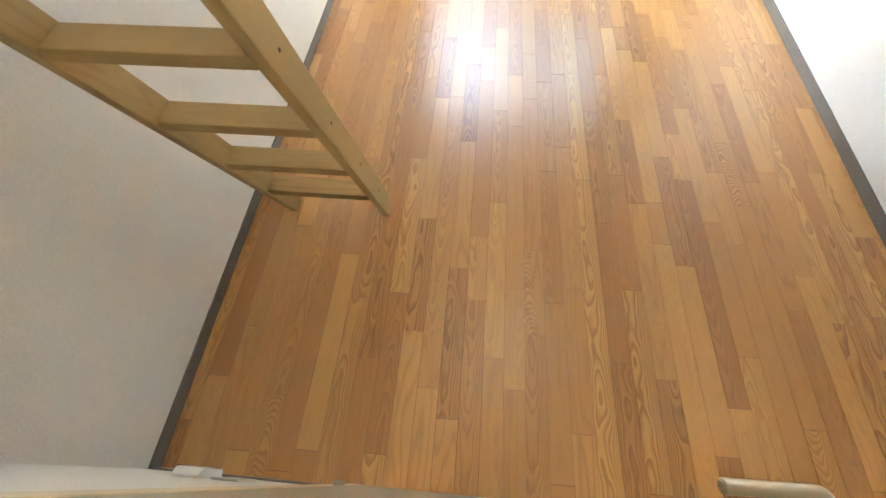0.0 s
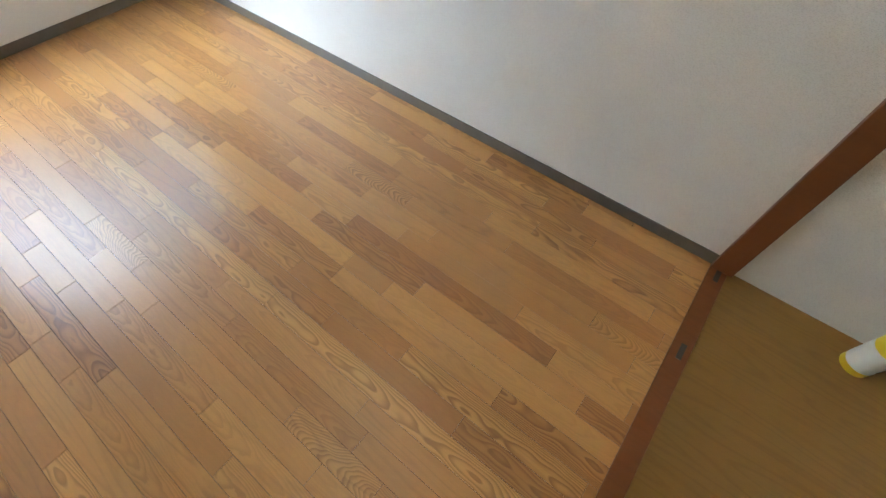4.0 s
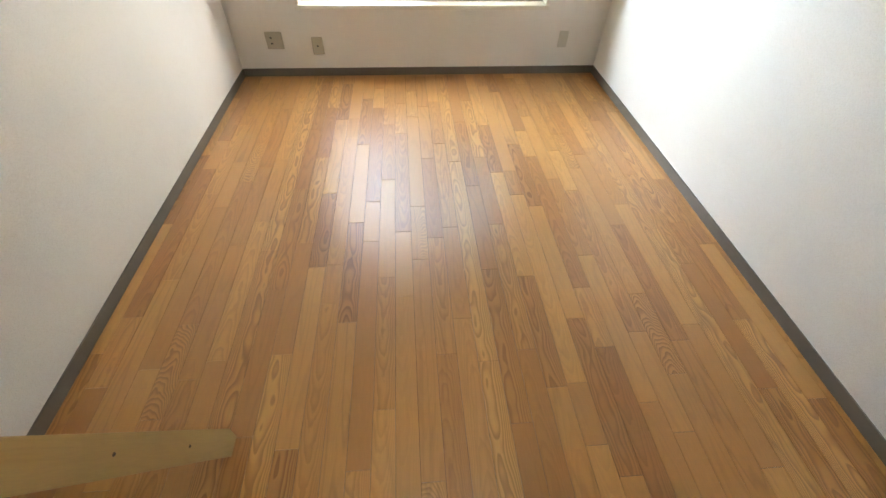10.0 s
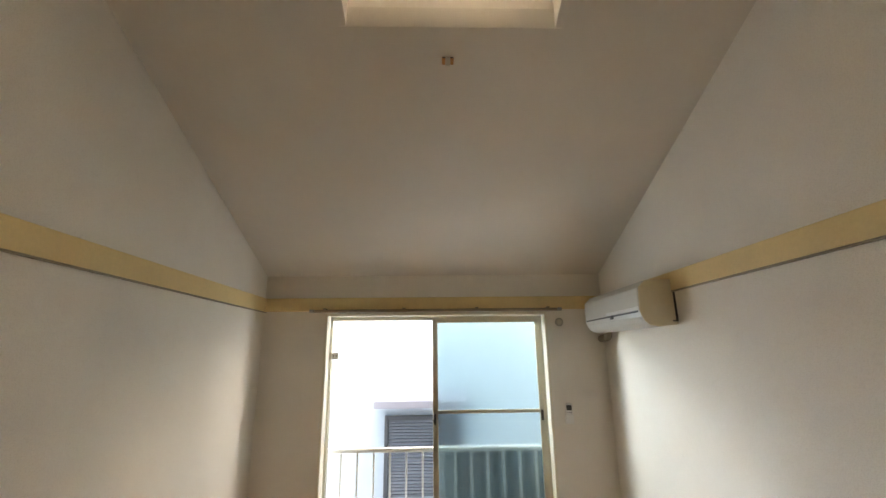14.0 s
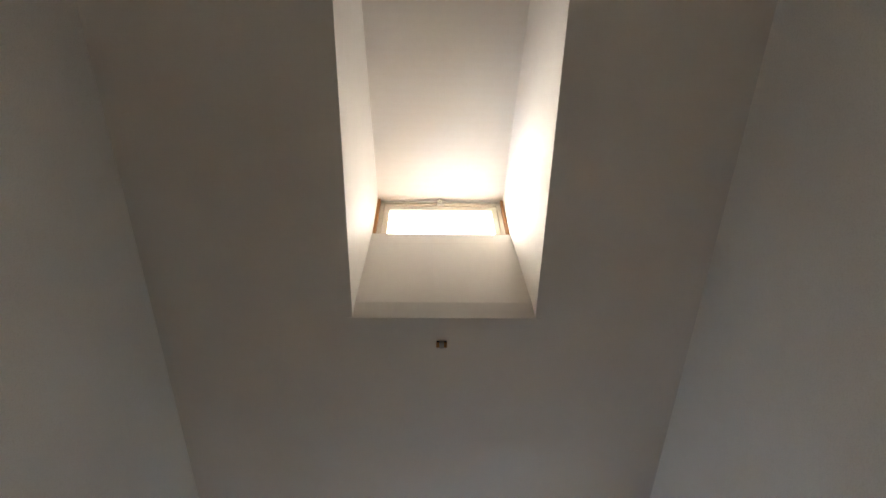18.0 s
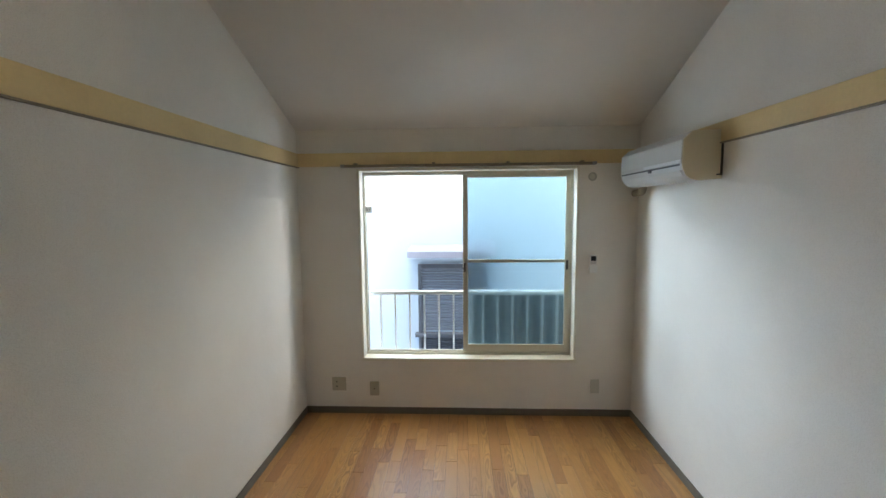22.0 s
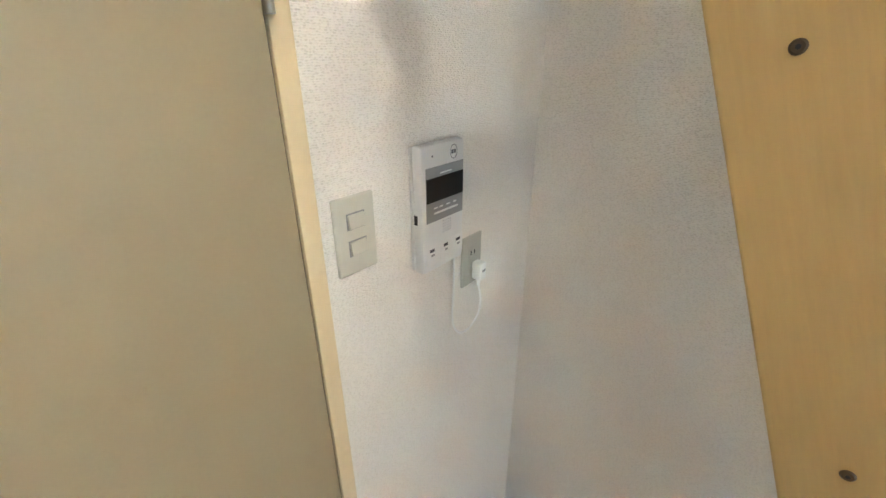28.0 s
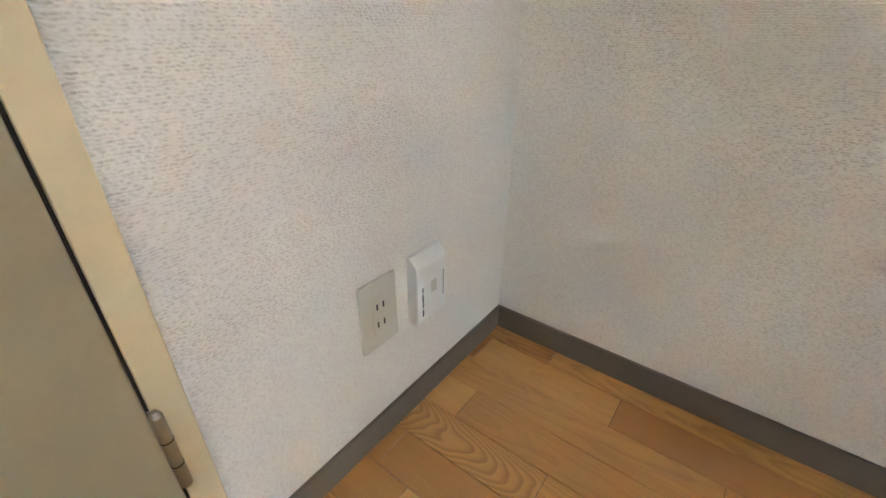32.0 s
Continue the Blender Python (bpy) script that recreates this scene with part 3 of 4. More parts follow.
def lever(s, y):
    """A lever handle on a round rose; s is the side that it stands out to."""
    hx, hz = LEAF - 0.052, 0.99
    h = part("door_handle", rod((hx, y, hz), (hx, y + s * 0.009, hz), 0.026, seg=32), M_STEEL, door, "satin nickel lever handle", True)
    part("rose_rim", rod((hx, y + s * 0.009, hz), (hx, y + s * 0.012, hz), 0.025, 0.020, seg=32), M_STEEL, h, smooth=True)
    part("lever", tube(rounded([(hx, y + s * 0.009, hz), (hx, y + s * 0.062, hz), (hx - 0.118, y + s * 0.060, hz)], 0.012), 0.0095), M_STEEL, h, smooth=True)
    part("lever_tip", rod((hx - 0.118, y + s * 0.060, hz), (hx - 0.121, y + s * 0.060, hz), 0.0095, 0.006), M_STEEL, h, smooth=True)


lever(-1, -0.036)
lever(1, 0.0)


def hinge(z):
    h = part("door_hinge", rod((-0.004, 0.006, z - 0.05), (-0.004, 0.006, z + 0.05), 0.0058, seg=16), M_BRONZE, door, "dark bronze butt hinge", True)
    part("knuckle_gap", rod((-0.004, 0.006, z - 0.018), (-0.004, 0.006, z - 0.0165), 0.0062), M_BLACK, h)
    part("knuckle_gap", rod((-0.004, 0.006, z + 0.0165), (-0.004, 0.006, z + 0.018), 0.0062), M_BLACK, h)
    part("cap", rod((-0.004, 0.006, z + 0.05), (-0.004, 0.006, z + 0.056), 0.0058, 0.003), M_BRONZE, h, smooth=True)
    part("hinge_leaf", box(-0.0024, -0.0006, -0.030, 0.002, z - 0.05, z + 0.05), M_BRONZE, h)


hinge(0.29)
hinge(1.74)

# ---- window ----
win = thing("window_1", label="sliding aluminium window, clear opening beside overlapped frosted sashes", category="window", kind="structure")
x0, x1, z0, z1 = WIN
t = 0.022
for n, a in (("casing", (x0 - 0.0, x0 + t, z0, z1)), ("casing", (x1 - t, x1, z0, z1)), ("casing", (x0 + t, x1 - t, z1 - t, z1))):
    part(n, box(a[0], a[1], L - 0.012, L + 0.085, a[2], a[3], 0.003), M_WINTRIM, win)
part("window_sill", box(x0 - 0.004, x1 + 0.004, L - 0.02, L + 0.085, z0 - 0.03, z0, 0.004), M_WINTRIM, win)
ax0, ax1, az0, az1 = x0 + t, x1 - t, z0 - 0.012, z1 - t
for a in ((ax0, ax0 + 0.018, az0, az1), (ax1 - 0.018, ax1, az0, az1), (ax0, ax1, az1 - 0.03, az1), (ax0, ax1, az0, az0 + 0.03)):
    part("outer_frame", box(a[0], a[1], L + 0.0855, L + 0.149, a[2], a[3], 0.002), M_ALU, win)
for y in (0.104, 0.130):
    part("track", box(ax0 + 0.018, ax1 - 0.018, L + y - 0.002, L + y + 0.002, az0 + 0.03, az0 + 0.038), M_ALU, win)


def wires(xa, xb, y, za, zb, pitch):
    """Two sets of thin crossing wires, clipped to a rectangle."""
    bm = bmesh.new()
    d = 0.0005
    for s in (1, -1):
        k = -int((zb - za) / pitch) - 1
        while k * pitch < xb - xa + (zb - za):
            c = xa + k * pitch
            ends = []
            for x, z in ((xa, za + s * (xa - c)), (xb, za + s * (xb - c))) if s > 0 else ((xa, za - (xa - c)), (xb, za - (xb - c))):
                zz = min(max(z, za), zb)
                ends.append((c + s * (zz - za), zz))
            (p, q), (r, t2) = ends
            if abs(t2 - q) > 0.005:
                vs = [bm.verts.new(v) for v in ((p - d, y, q), (p + d, y, q), (r + d, y, t2), (r - d, y, t2))]
                ws = [bm.verts.new((v.co.x, y + 0.0008, v.co.z)) for v in vs]
                bm.faces.new(vs)
                bm.faces.new(ws[::-1])
                for i in range(4):
                    bm.faces.new((vs[i], ws[i], ws[(i + 1) % 4], vs[(i + 1) % 4]))
            k += 1
    bmesh.ops.recalc_face_normals(bm, faces=bm.faces)
    return bm


def sash(xa, xb, y, mat_glass, mullion):
    sh = part("sash", box(xa, xa + 0.042, y - 0.012, y + 0.012, az0 + 0.039, az1 - 0.02, 0.002), M_ALU, win, "champagne sliding sash")
    part("stile", box(xb - 0.042, xb, y - 0.012, y + 0.012, az0 + 0.039, az1 - 0.02, 0.002), M_ALU, sh)
    part("rail_top", box(xa + 0.042, xb - 0.042, y - 0.012, y + 0.012, az1 - 0.055, az1 - 0.02, 0.002), M_ALU, sh)
    part("rail_bottom", box(xa + 0.042, xb - 0.042, y - 0.012, y + 0.012, az0 + 0.039, az0 + 0.10, 0.002), M_ALU, sh)
    if mullion:
        part("rail_middle", box(xa + 0.042, xb - 0.042, y - 0.012, y + 0.012, 1.300, 1.325, 0.002), M_ALU, sh)
        for a in ((az0 + 0.10, 1.300), (1.325, az1 - 0.055)):
            g = part("pane", box(xa + 0.04, xb - 0.04, y - 0.003, y + 0.003, *a), mat_glass, sh, "frosted glass pane")
            g.visible_shadow = False
        part("wire_mesh", wires(xa + 0.043, xb - 0.043, y - 0.0042, az0 + 0.101, 1.299, 0.024), M_WIRE, sh, "diamond wire of the lower pane")
    return sh


sash(1.362, ax1 - 0.016, L + 0.104, M_FROST, True)
lock = part("crescent_lock", box(1.366, 1.384, L + 0.070, L + 0.092, 1.22, 1.30, 0.004), M_IRON, win, "dark crescent lock")
part("lock_lever", box(1.358, 1.372, L + 0.060, L + 0.071, 1.245, 1.26, 0.003), M_IRON, lock)
part("finger_pull", box(ax1 - 0.05, ax1 - 0.03, L + 0.088, L + 0.092, 1.24, 1.32, 0.002), M_IRON, win)
kp = part("wind_latch", box(x0 + 0.040, x0 + 0.097, L + 0.09, L + 0.102, 1.728, 1.782, 0.006), M_PLASTIC, win, "grey sash keeper")
for x in (x0 + 0.057, x0 + 0.079):
    part("keeper_hole", box(x - 0.005, x + 0.005, L + 0.089, L + 0.0905, 1.746, 1.764), M_GREY, kp)
part("tassel_hook", box(x0 - 0.016, x0 - 0.004, L - 0.014, L, 1.22, 1.255, 0.003), M_PLASTIC, win, "white curtain tie hook")

rail = thing("curtain_rail", label="bare brown-grey metal double curtain rail above the window", category="curtain rail")
part("track", box(0.40, 2.39, L - 0.045, L - 0.032, 2.094, 2.114, 0.002), M_RAILB, rail)
part("track", box(0.40, 2.39, L - 0.075, L - 0.062, 2.094, 2.114, 0.002), M_RAILB, rail)
for x in (0.40, 2.39):
    part("end_cap", box(x - 0.018, x + 0.018, L - 0.08, L - 0.028, 2.092, 2.116, 0.005), M_GREY, rail)
for x in (0.50, 1.13, 1.72, 2.30):
    part("bracket", box(x - 0.012, x + 0.012, L - 0.07, L - 0.0005, 2.1142, 2.126, 0.002), M_RAILB, rail)
for k in range(7):
    part("runner", box(0.52 + 0.02 * k, 0.528 + 0.02 * k, L - 0.073, L - 0.064, 2.078, 2.094, 0.002), M_PLASTIC, rail)

# ---- dormer window ----
dw = thing("window_2", label="small awning window high in the roof dormer", category="window", kind="structure")
for xa in (d0, d1 - 0.022):
    part("reveal", box(xa + 0.001, xa + 0.021, 2.150, DW + 0.06, 3.9955, 4.395, 0.002), M_ORANGE, dw, "varnished wood reveal")
part("reveal", box(d0 + 0.021, d1 - 0.021, 2.1505, DW + 0.034, 3.9955, 4.0005), M_ORANGE, dw, "varnished wood sill board")
fx0, fx1 = d0 + 0.023, d1 - 0.023
for a in ((fx0, fx0 + 0.03, 4.001, 4.392), (fx1 - 0.03, fx1, 4.001, 4.392), (fx0, fx1, 4.352, 4.392)):
    part("window_frame", box(a[0], a[1], DW + 0.0, DW + 0.05, a[2], a[3], 0.002), M_ALU, dw)
for a in ((fx0 + 0.03, fx0 + 0.07, 4.001, 4.35), (fx1 - 0.07, fx1 - 0.03, 4.001, 4.35), (fx0 + 0.07, fx1 - 0.07, 4.305, 4.35)):
    part("sash", box(a[0], a[1], DW + 0.012, DW + 0.045, a[2], a[3], 0.002), M_WINTRIM, dw)
g = part("pane", box(fx0 + 0.07, fx1 - 0.07, DW + 0.026, DW + 0.030, 4.001, 4.305), M_GLASS, dw, "clear glass pane")
g.visible_shadow = False
crank = part("opener", box(1.425, 1.475, DW - 0.028, DW + 0.0, 4.335, 4.385, 0.008), M_IVORY2, dw, "grey window opener")
part("opener_knob", rod((1.45, DW - 0.05, 4.352), (1.45, DW - 0.028, 4.356), 0.012), M_IVORY2, crank, smooth=True)
part("opener_bar", box(fx0 + 0.02, fx1 - 0.02, DW - 0.010, DW - 0.002, 4.375, 4.383), M_IVORY2, dw)

# ---- air conditioner ----
ac = thing("air_conditioner", label="white wall-mounted split air conditioner with a rounded front", category="air conditioner")
AY0, AY1, AZ0, AZ1 = 2.825, 3.685, 1.902, 2.175
prof = [(W - 0.001, AZ0 + 0.010), (W - 0.001, AZ1), (W - 0.165, AZ1 - 0.004), (W - 0.211, AZ1 - 0.048), (W - 0.2155, AZ0 + 0.095), (W - 0.209, AZ0 + 0.062), (W - 0.190, AZ0 + 0.030), (W - 0.165, AZ0 + 0.010), (W - 0.12, AZ0)]
part("body", prism([(p[0], p[1]) for p in prof], "y", AY0, AY1, 0.003), M_AC, ac, smooth=True)
part("front_panel", prism([(W - 0.2105, AZ1 - 0.052), (W - 0.2145, AZ0 + 0.118), (W - 0.2180, AZ0 + 0.118), (W - 0.2140, AZ1 - 0.052)], "y", AY0 + 0.004, AY1 - 0.004), M_AC, ac)
part("trim_bar", prism([(W - 0.2150, AZ0 + 0.097), (W - 0.2150, AZ0 + 0.116), (W - 0.2195, AZ0 + 0.116), (W - 0.2225, AZ0 + 0.097)], "y", AY0 + 0.004, AY0 + 0.46), M_SILVER, ac, "silver strip")
part("display", box(W - 0.2195, W - 0.212, AY0 + 0.36, AY0 + 0.40, AZ0 + 0.07, AZ0 + 0.094, 0.002), M_BLACK, ac, "dark receiver window")
part("slot", prism([(W - 0.2115, AZ0 + 0.084), (W - 0.2140, AZ0 + 0.094), (W - 0.2165, AZ0 + 0.094), (W - 0.2150, AZ0 + 0.084)], "y", AY0 + 0.02, AY1 - 0.02), M_BLACK, ac)
part("louver_seam", prism([(W - 0.2085, AZ0 + 0.068), (W - 0.2065, AZ0 + 0.064), (W - 0.2080, AZ0 + 0.063), (W - 0.2100, AZ0 + 0.068)], "y", AY0 + 0.05, AY1 - 0.04), M_BLACK, ac)
part("louver", prism([(W - 0.207, AZ0 + 0.059), (W - 0.190, AZ0 + 0.030), (W - 0.1925, AZ0 + 0.0275), (W - 0.2105, AZ0 + 0.057)], "y", AY0 + 0.02, AY1 - 0.02), M_AC, ac, "closed air louver")
part("end_cover", prism([(W - 0.012 + (p[0] - W + 0.012) * 0.996, AZ0 + 0.136 + (p[1] - AZ0 - 0.136) * 0.996) for p in prof], "y", AY0 - 0.004, AY0 + 0.001, 0.002), M_YELLOWED, ac, "yellowed cream end cover", True)
part("mounting_plate", box(W - 0.011, W - 0.0005, AY0 - 0.009, AY0 - 0.0045, AZ0 + 0.028, AZ1 - 0.004), M_IRON, ac, "dark mounting plate edge")
part("clip", box(W - 0.03, W - 0.011, AY0 - 0.007, AY0 - 0.0045, AZ0 + 0.028, AZ0 + 0.036), M_IRON, ac)
part("drain_elbow", tube(rounded([(W - 0.06, AY1 - 0.02, AZ0 + 0.03), (W - 0.06, AY1 - 0.02, AZ0 - 0.03), (W - 0.03, L - 0.004, AZ0 - 0.035)], 0.03), 0.028), M_PUTTY, ac, "putty-sealed pipe", True)

# ---- small fittings on the window wall ----
ring = thing("sleeve_cap", pose(2.398, L, 2.003), "round cream cap over a pipe sleeve", "wall cap")
part("rim", tube([(0.028 * math.cos(a), -0.006, 0.028 * math.sin(a)) for a in [2 * math.pi * k / 24 for k in range(25)]], 0.007), M_IVORY2, ring, smooth=True)
part("disc", rod((0, -0.005, 0), (0, -0.0005, 0), 0.026, seg=24), M_IVORY, ring)

rem = thing("remote_control", pose(2.418, L, 1.304), "white remote control in its wall holder", "remote control")
part("holder", box(-0.032, 0.032, -0.028, -0.0005, -0.075, -0.01, 0.004), M_PLASTIC, rem)
part("handset", box(-0.026, 0.026, -0.024, -0.004, -0.07, 0.072, 0.006), M_PLASTIC, rem)
part("screen", box(-0.020, 0.020, -0.0252, -0.0242, 0.022, 0.062), M_BLACK, rem, "dark display")
for k in range(3):
    part("button", box(-0.018 + 0.013 * k, -0.009 + 0.013 * k, -0.0258, -0.024, 0.002, 0.010, 0.001), M_GREY, rem)


def wall_plate(name, m, w, h, mat, label, category, group="", holes=(), round_hole=False, size=0.0016):
    """A socket plate in its own frame: x to the right, z up, y out of the wall."""
    pl = thing(name, m, label, category, group)
    part("cover", box(-w / 2, w / 2, 0.0005, 0.007, -h / 2, h / 2, 0.003), mat, pl)
    part("insert", box(-w * 0.19, w * 0.19, 0.007, 0.0085, -h * 0.28, h * 0.28, 0.001), mat, pl)
    for x, z in holes:
        if round_hole:
            part("jack", rod((x, 0.008, z), (x, 0.0145, z), 0.0055), M_STEEL, pl)
        else:
            part("slot", box(x - size, x + size, 0.0080, 0.0090, z - 0.0052, z + 0.0052), M_BLACK, pl)
    return pl


pair = [(x, z) for x in (-0.0065, 0.0065) for z in (0.016, -0.016)]


def on_north(x, z):
    return pose(x, L, z, 0, 0, 180)


wall_plate("wall_socket", on_north(0.292, 0.263), 0.12, 0.12, M_DUN, "grey-beige square wall socket low on the wall", "socket", "low wall plates",
           [(0.020, 0.020), (0.020, -0.020)], size=0.007)
wall_plate("antenna_socket", on_north(0.598, 0.224), 0.080, 0.125, M_DUN, "grey-beige aerial socket low on the wall", "socket", "low wall plates", [(0, 0.0)], size=0.006)
wall_plate("blank_plate", on_north(2.462, 0.263), 0.072, 0.12, M_IVORY, "blank ivory plate low on the wall", "wall plate", "low wall plates")

# ---- fittings beside the door ----
sw = thing("light_switch", pose(0.592, 0, 1.392), "ivory double light switch plate beside the door", "light switch")
part("cover", box(-0.040, 0.040, 0.0005, 0.009, -0.067, 0.064, 0.0042, segs=3), M_IVORY, sw, smooth=True)
for z in (0.024, -0.021):
    b = part("rocker_frame", box(-0.0178, 0.0178, 0.0088, 0.0098, z - 0.0136, z + 0.0136, 0.0003), M_GREY, sw, "dark gap round the rocker")
    part("rocker", prism([(0.0098, z - 0.0116), (0.0150, z - 0.0108), (0.0120, z + 0.0108), (0.0098, z + 0.0116)], "x", -0.0158, 0.0158, 0.001), M_IVORY, b)

wall_plate("wall_socket", pose(0.393, 0, 0.271), 0.075, 0.122, M_IVORY, "ivory double wall socket above the skirting", "socket", "low wall plates", pair)

tel = thing("telephone_jack", pose(0.287, 0, 0.275), "white surface-mounted telephone jack box", "telephone jack")
part("box", prism([(0.0005, -0.066), (0.0005, 0.062), (0.008, 0.062), (0.024, 0.046), (0.024, -0.06), (0.018, -0.066)], "x", -0.038, 0.038, 0.002), M_PLASTIC, tel)
part("cover_plate", box(-0.030, 0.022, 0.0241, 0.0255, -0.045, 0.042, 0.001), M_PLASTIC, tel)
part("jack", box(-0.008, 0.006, 0.0252, 0.0265, -0.012, 0.012, 0.001), M_IVORY, tel, "ivory jack insert")
part("edge_slot", box(-0.0275, -0.0255, 0.0254, 0.0262, -0.03, 0.02), M_GREY, tel)
for k, (za, zb) in enumerate(((-0.05, -0.036), (-0.032, -0.006), (-0.003, 0.006))):
    part("print_bar", box(0.024, 0.027, 0.0241, 0.0246, za, zb), M_INK, tel)

ic = thing("intercom", pose(0.404, 0, 1.392), "white video door intercom with a dark screen", "intercom")
part("back_plate", box(-0.062, 0.060, 0.0005, 0.008, -0.118, 0.116, 0.003), M_PLASTIC, ic)
part("body", box(-0.060, 0.060, 0.008, 0.032, -0.121, 0.120, 0.006), M_PLASTIC, ic, smooth=True)
scr = part("bezel", box(-0.055, 0.050, 0.032, 0.0332, -0.020, 0.081, 0.0005), M_GREY, ic, "grey display bezel")
part("screen", box(-0.0545, 0.0495, 0.0332, 0.0338, 0.018, 0.062), M_SCREEN, scr, "dark glossy display")
part("call_bar", box(-0.038, 0.030, 0.0332, 0.0350, -0.006, -0.002, 0.0008), M_PLASTIC, scr)
for x in (-0.03, -0.01, 0.01, 0.025):
    part("print_bar", box(x - 0.005, x + 0.005, 0.0332, 0.0336, 0.004, 0.007), M_PLASTIC, scr)
part("print_bar", box(-0.02, 0.012, 0.0332, 0.0336, 0.0665, 0.069), M_PLASTIC, scr)
alarm = part("alarm_ring", tube([(-0.027 + 0.0095 * math.cos(a), 0.0325, 0.1 + 0.0125 * math.sin(a)) for a in [2 * math.pi * k / 20 for k in range(21)]], 0.0009, 6), M_GREY, ic)
for x in (-0.0305, -0.0235):
    part("print_bar", box(x - 0.0026, x + 0.0026, 0.0320, 0.0326, 0.0965, 0.1035), M_INK, alarm)
part("led", rod((0.032, 0.032, 0.1), (0.032, 0.0327, 0.1), 0.0016), M_INK, ic)
for i in range(5):
    for j in range(5):
        part("speaker_hole", rod((-0.019 + 0.0055 * i, 0.0318, -0.048 + 0.0055 * j), (-0.019 + 0.0055 * i, 0.0324, -0.048 + 0.0055 * j), 0.0011, seg=6), M_GREY, ic)
for x, wd in ((0.036, 0.013), (-0.004, 0.012), (-0.042, 0.013)):
    bt = part("button", box(x - 0.015, x + 0.015, 0.0312, 0.0326, -0.105, -0.068, 0.001), M_PLASTIC, ic)
    part("print_bar", box(x - wd / 2, x + wd / 2, 0.0326, 0.0330, -0.080, -0.074), M_INK, bt)
    part("print_bar", box(x - wd / 2, x + wd / 2 - 0.004, 0.0326, 0.0330, -0.089, -0.085), M_GREY, bt)
part("side_switch", box(0.0575, 0.0605, 0.012, 0.020, -0.022, -0.004), M_BLACK, ic, "black side switch")

op = wall_plate("wall_socket", pose(0.275, 0, 1.226), 0.072, 0.122, M_IVORY2, "grey-beige wall socket under the intercom", "socket", "", [(x, 0.020) for x in (-0.0065, 0.0065)])
plug = thing("power_plug", pose(0.268, 0, 1.206), "white plug with its looped cord", "power plug")
part("body", box(-0.012, 0.012, 0.0095, 0.036, -0.026, 0.018, 0.005), M_PLASTIC, plug, smooth=True)
part("strain_relief", rod((0, 0.024, -0.026), (0, 0.022, -0.044), 0.005, 0.0035), M_PLASTIC, plug, smooth=True)
loop = [(0, 0.022, -0.042), (-0.012, 0.022, -0.085), (-0.008, 0.02, -0.125), (0.025, 0.018, -0.152), (0.065, 0.016, -0.145), (0.086, 0.014, -0.10), (0.082, 0.013, -0.02), (0.08, 0.012, 0.07)]
sm = []
for i in range(len(loop) - 1):
    p0, p1, p2, p3 = (Vector(loop[max(0, min(len(loop) - 1, i + k))]) for k in (-1, 0, 1, 2))
    for k in range(6):
        f = k / 6
        sm.append(0.5 * (2 * p1 + (p2 - p0) * f + (2 * p0 - 5 * p1 + 4 * p2 - p3) * f * f + (3 * p1 - p0 - 3 * p2 + p3) * f ** 3))
part("cord", tube(sm, 0.0024, 8), M_PLASTIC, plug, smooth=True)
part("print_bar", box(-0.006, 0.006, 0.036, 0.0363, -0.004, 0.002), M_GREY, plug)

# ---- loft ladder ----
LK = 0.381                     # run over rise
lad = thing("loft_ladder", label="pale pine loft ladder with flat treads, leaning to the loft", category="ladder")


def stile_edges(z, back=0.0):
    return 1.161 - LK * z - back


for xa, xb in ((0.602, 0.632), (0.172, 0.202)):
    pts = [(1.135, 0.0), (1.135, (1.161 - 1.135) / LK), (stile_edges(2.62), 2.62), (stile_edges(2.62, 0.089), 2.62), (stile_edges(0, 0.089), 0.0)]
    st = part("stile", prism(pts, "x", xa, xb, 0.002), M_PINE, lad)
    s = 1 if xa > 0.4 else -1
    for k in range(1, 9):
        z = 0.275 * k
        xs = xb if s > 0 else xa
        y = stile_edges(z, 0.043)
        part("screw", rod((xs - s * 0.001, y, z), (xs + s * 0.0016, y, z), 0.0056, 0.0034, seg=14), M_SCREW, st, "dark browned round-headed screw", True)
        part("screw_recess", rod((xs + s * 0.0016, y, z), (xs + s * 0.0018, y, z), 0.0016, seg=6), M_BLACK, st)
for k in range(1, 9):
    z = 0.275 * k
    y = stile_edges(z, 0.0445)
    part("tread", box(0.2022, 0.6018, y - 0.040, y + 0.040, z - 0.014, z + 0.014, 0.003), M_PINE_TREAD, lad)
for x in (0.617, 0.187):
    za, zb = 1.655, 2.55
    n = Vector((0, 1, LK)).normalized()
    d = Vector((0, -LK, 1)).normalized()
    a = Vector((x, stile_edges(za), za))
    b = Vector((x, stile_edges(zb), zb))
    gr = part("grab_rail", tube(rounded([a, a + n * 0.084, b + n * 0.084, b], 0.045, 8), 0.0125, 14), M_CHROME, lad, "chrome grab rail", True)
    for c in (a, b):
        pl = bmesh.new()
        box(-0.014, 0.014, -0.0, 0.003, -0.045, 0.045, 0.001, bm=pl)
        rot = Matrix(((1, 0, 0), (0, n.y, d.y), (0, n.z, d.z))).to_4x4()
        bmesh.ops.transform(pl, matrix=Matrix.Translation(c + n * 0.0005) @ rot, verts=pl.verts)
        part("flange", pl, M_IRON, gr, "dark fixing flange")

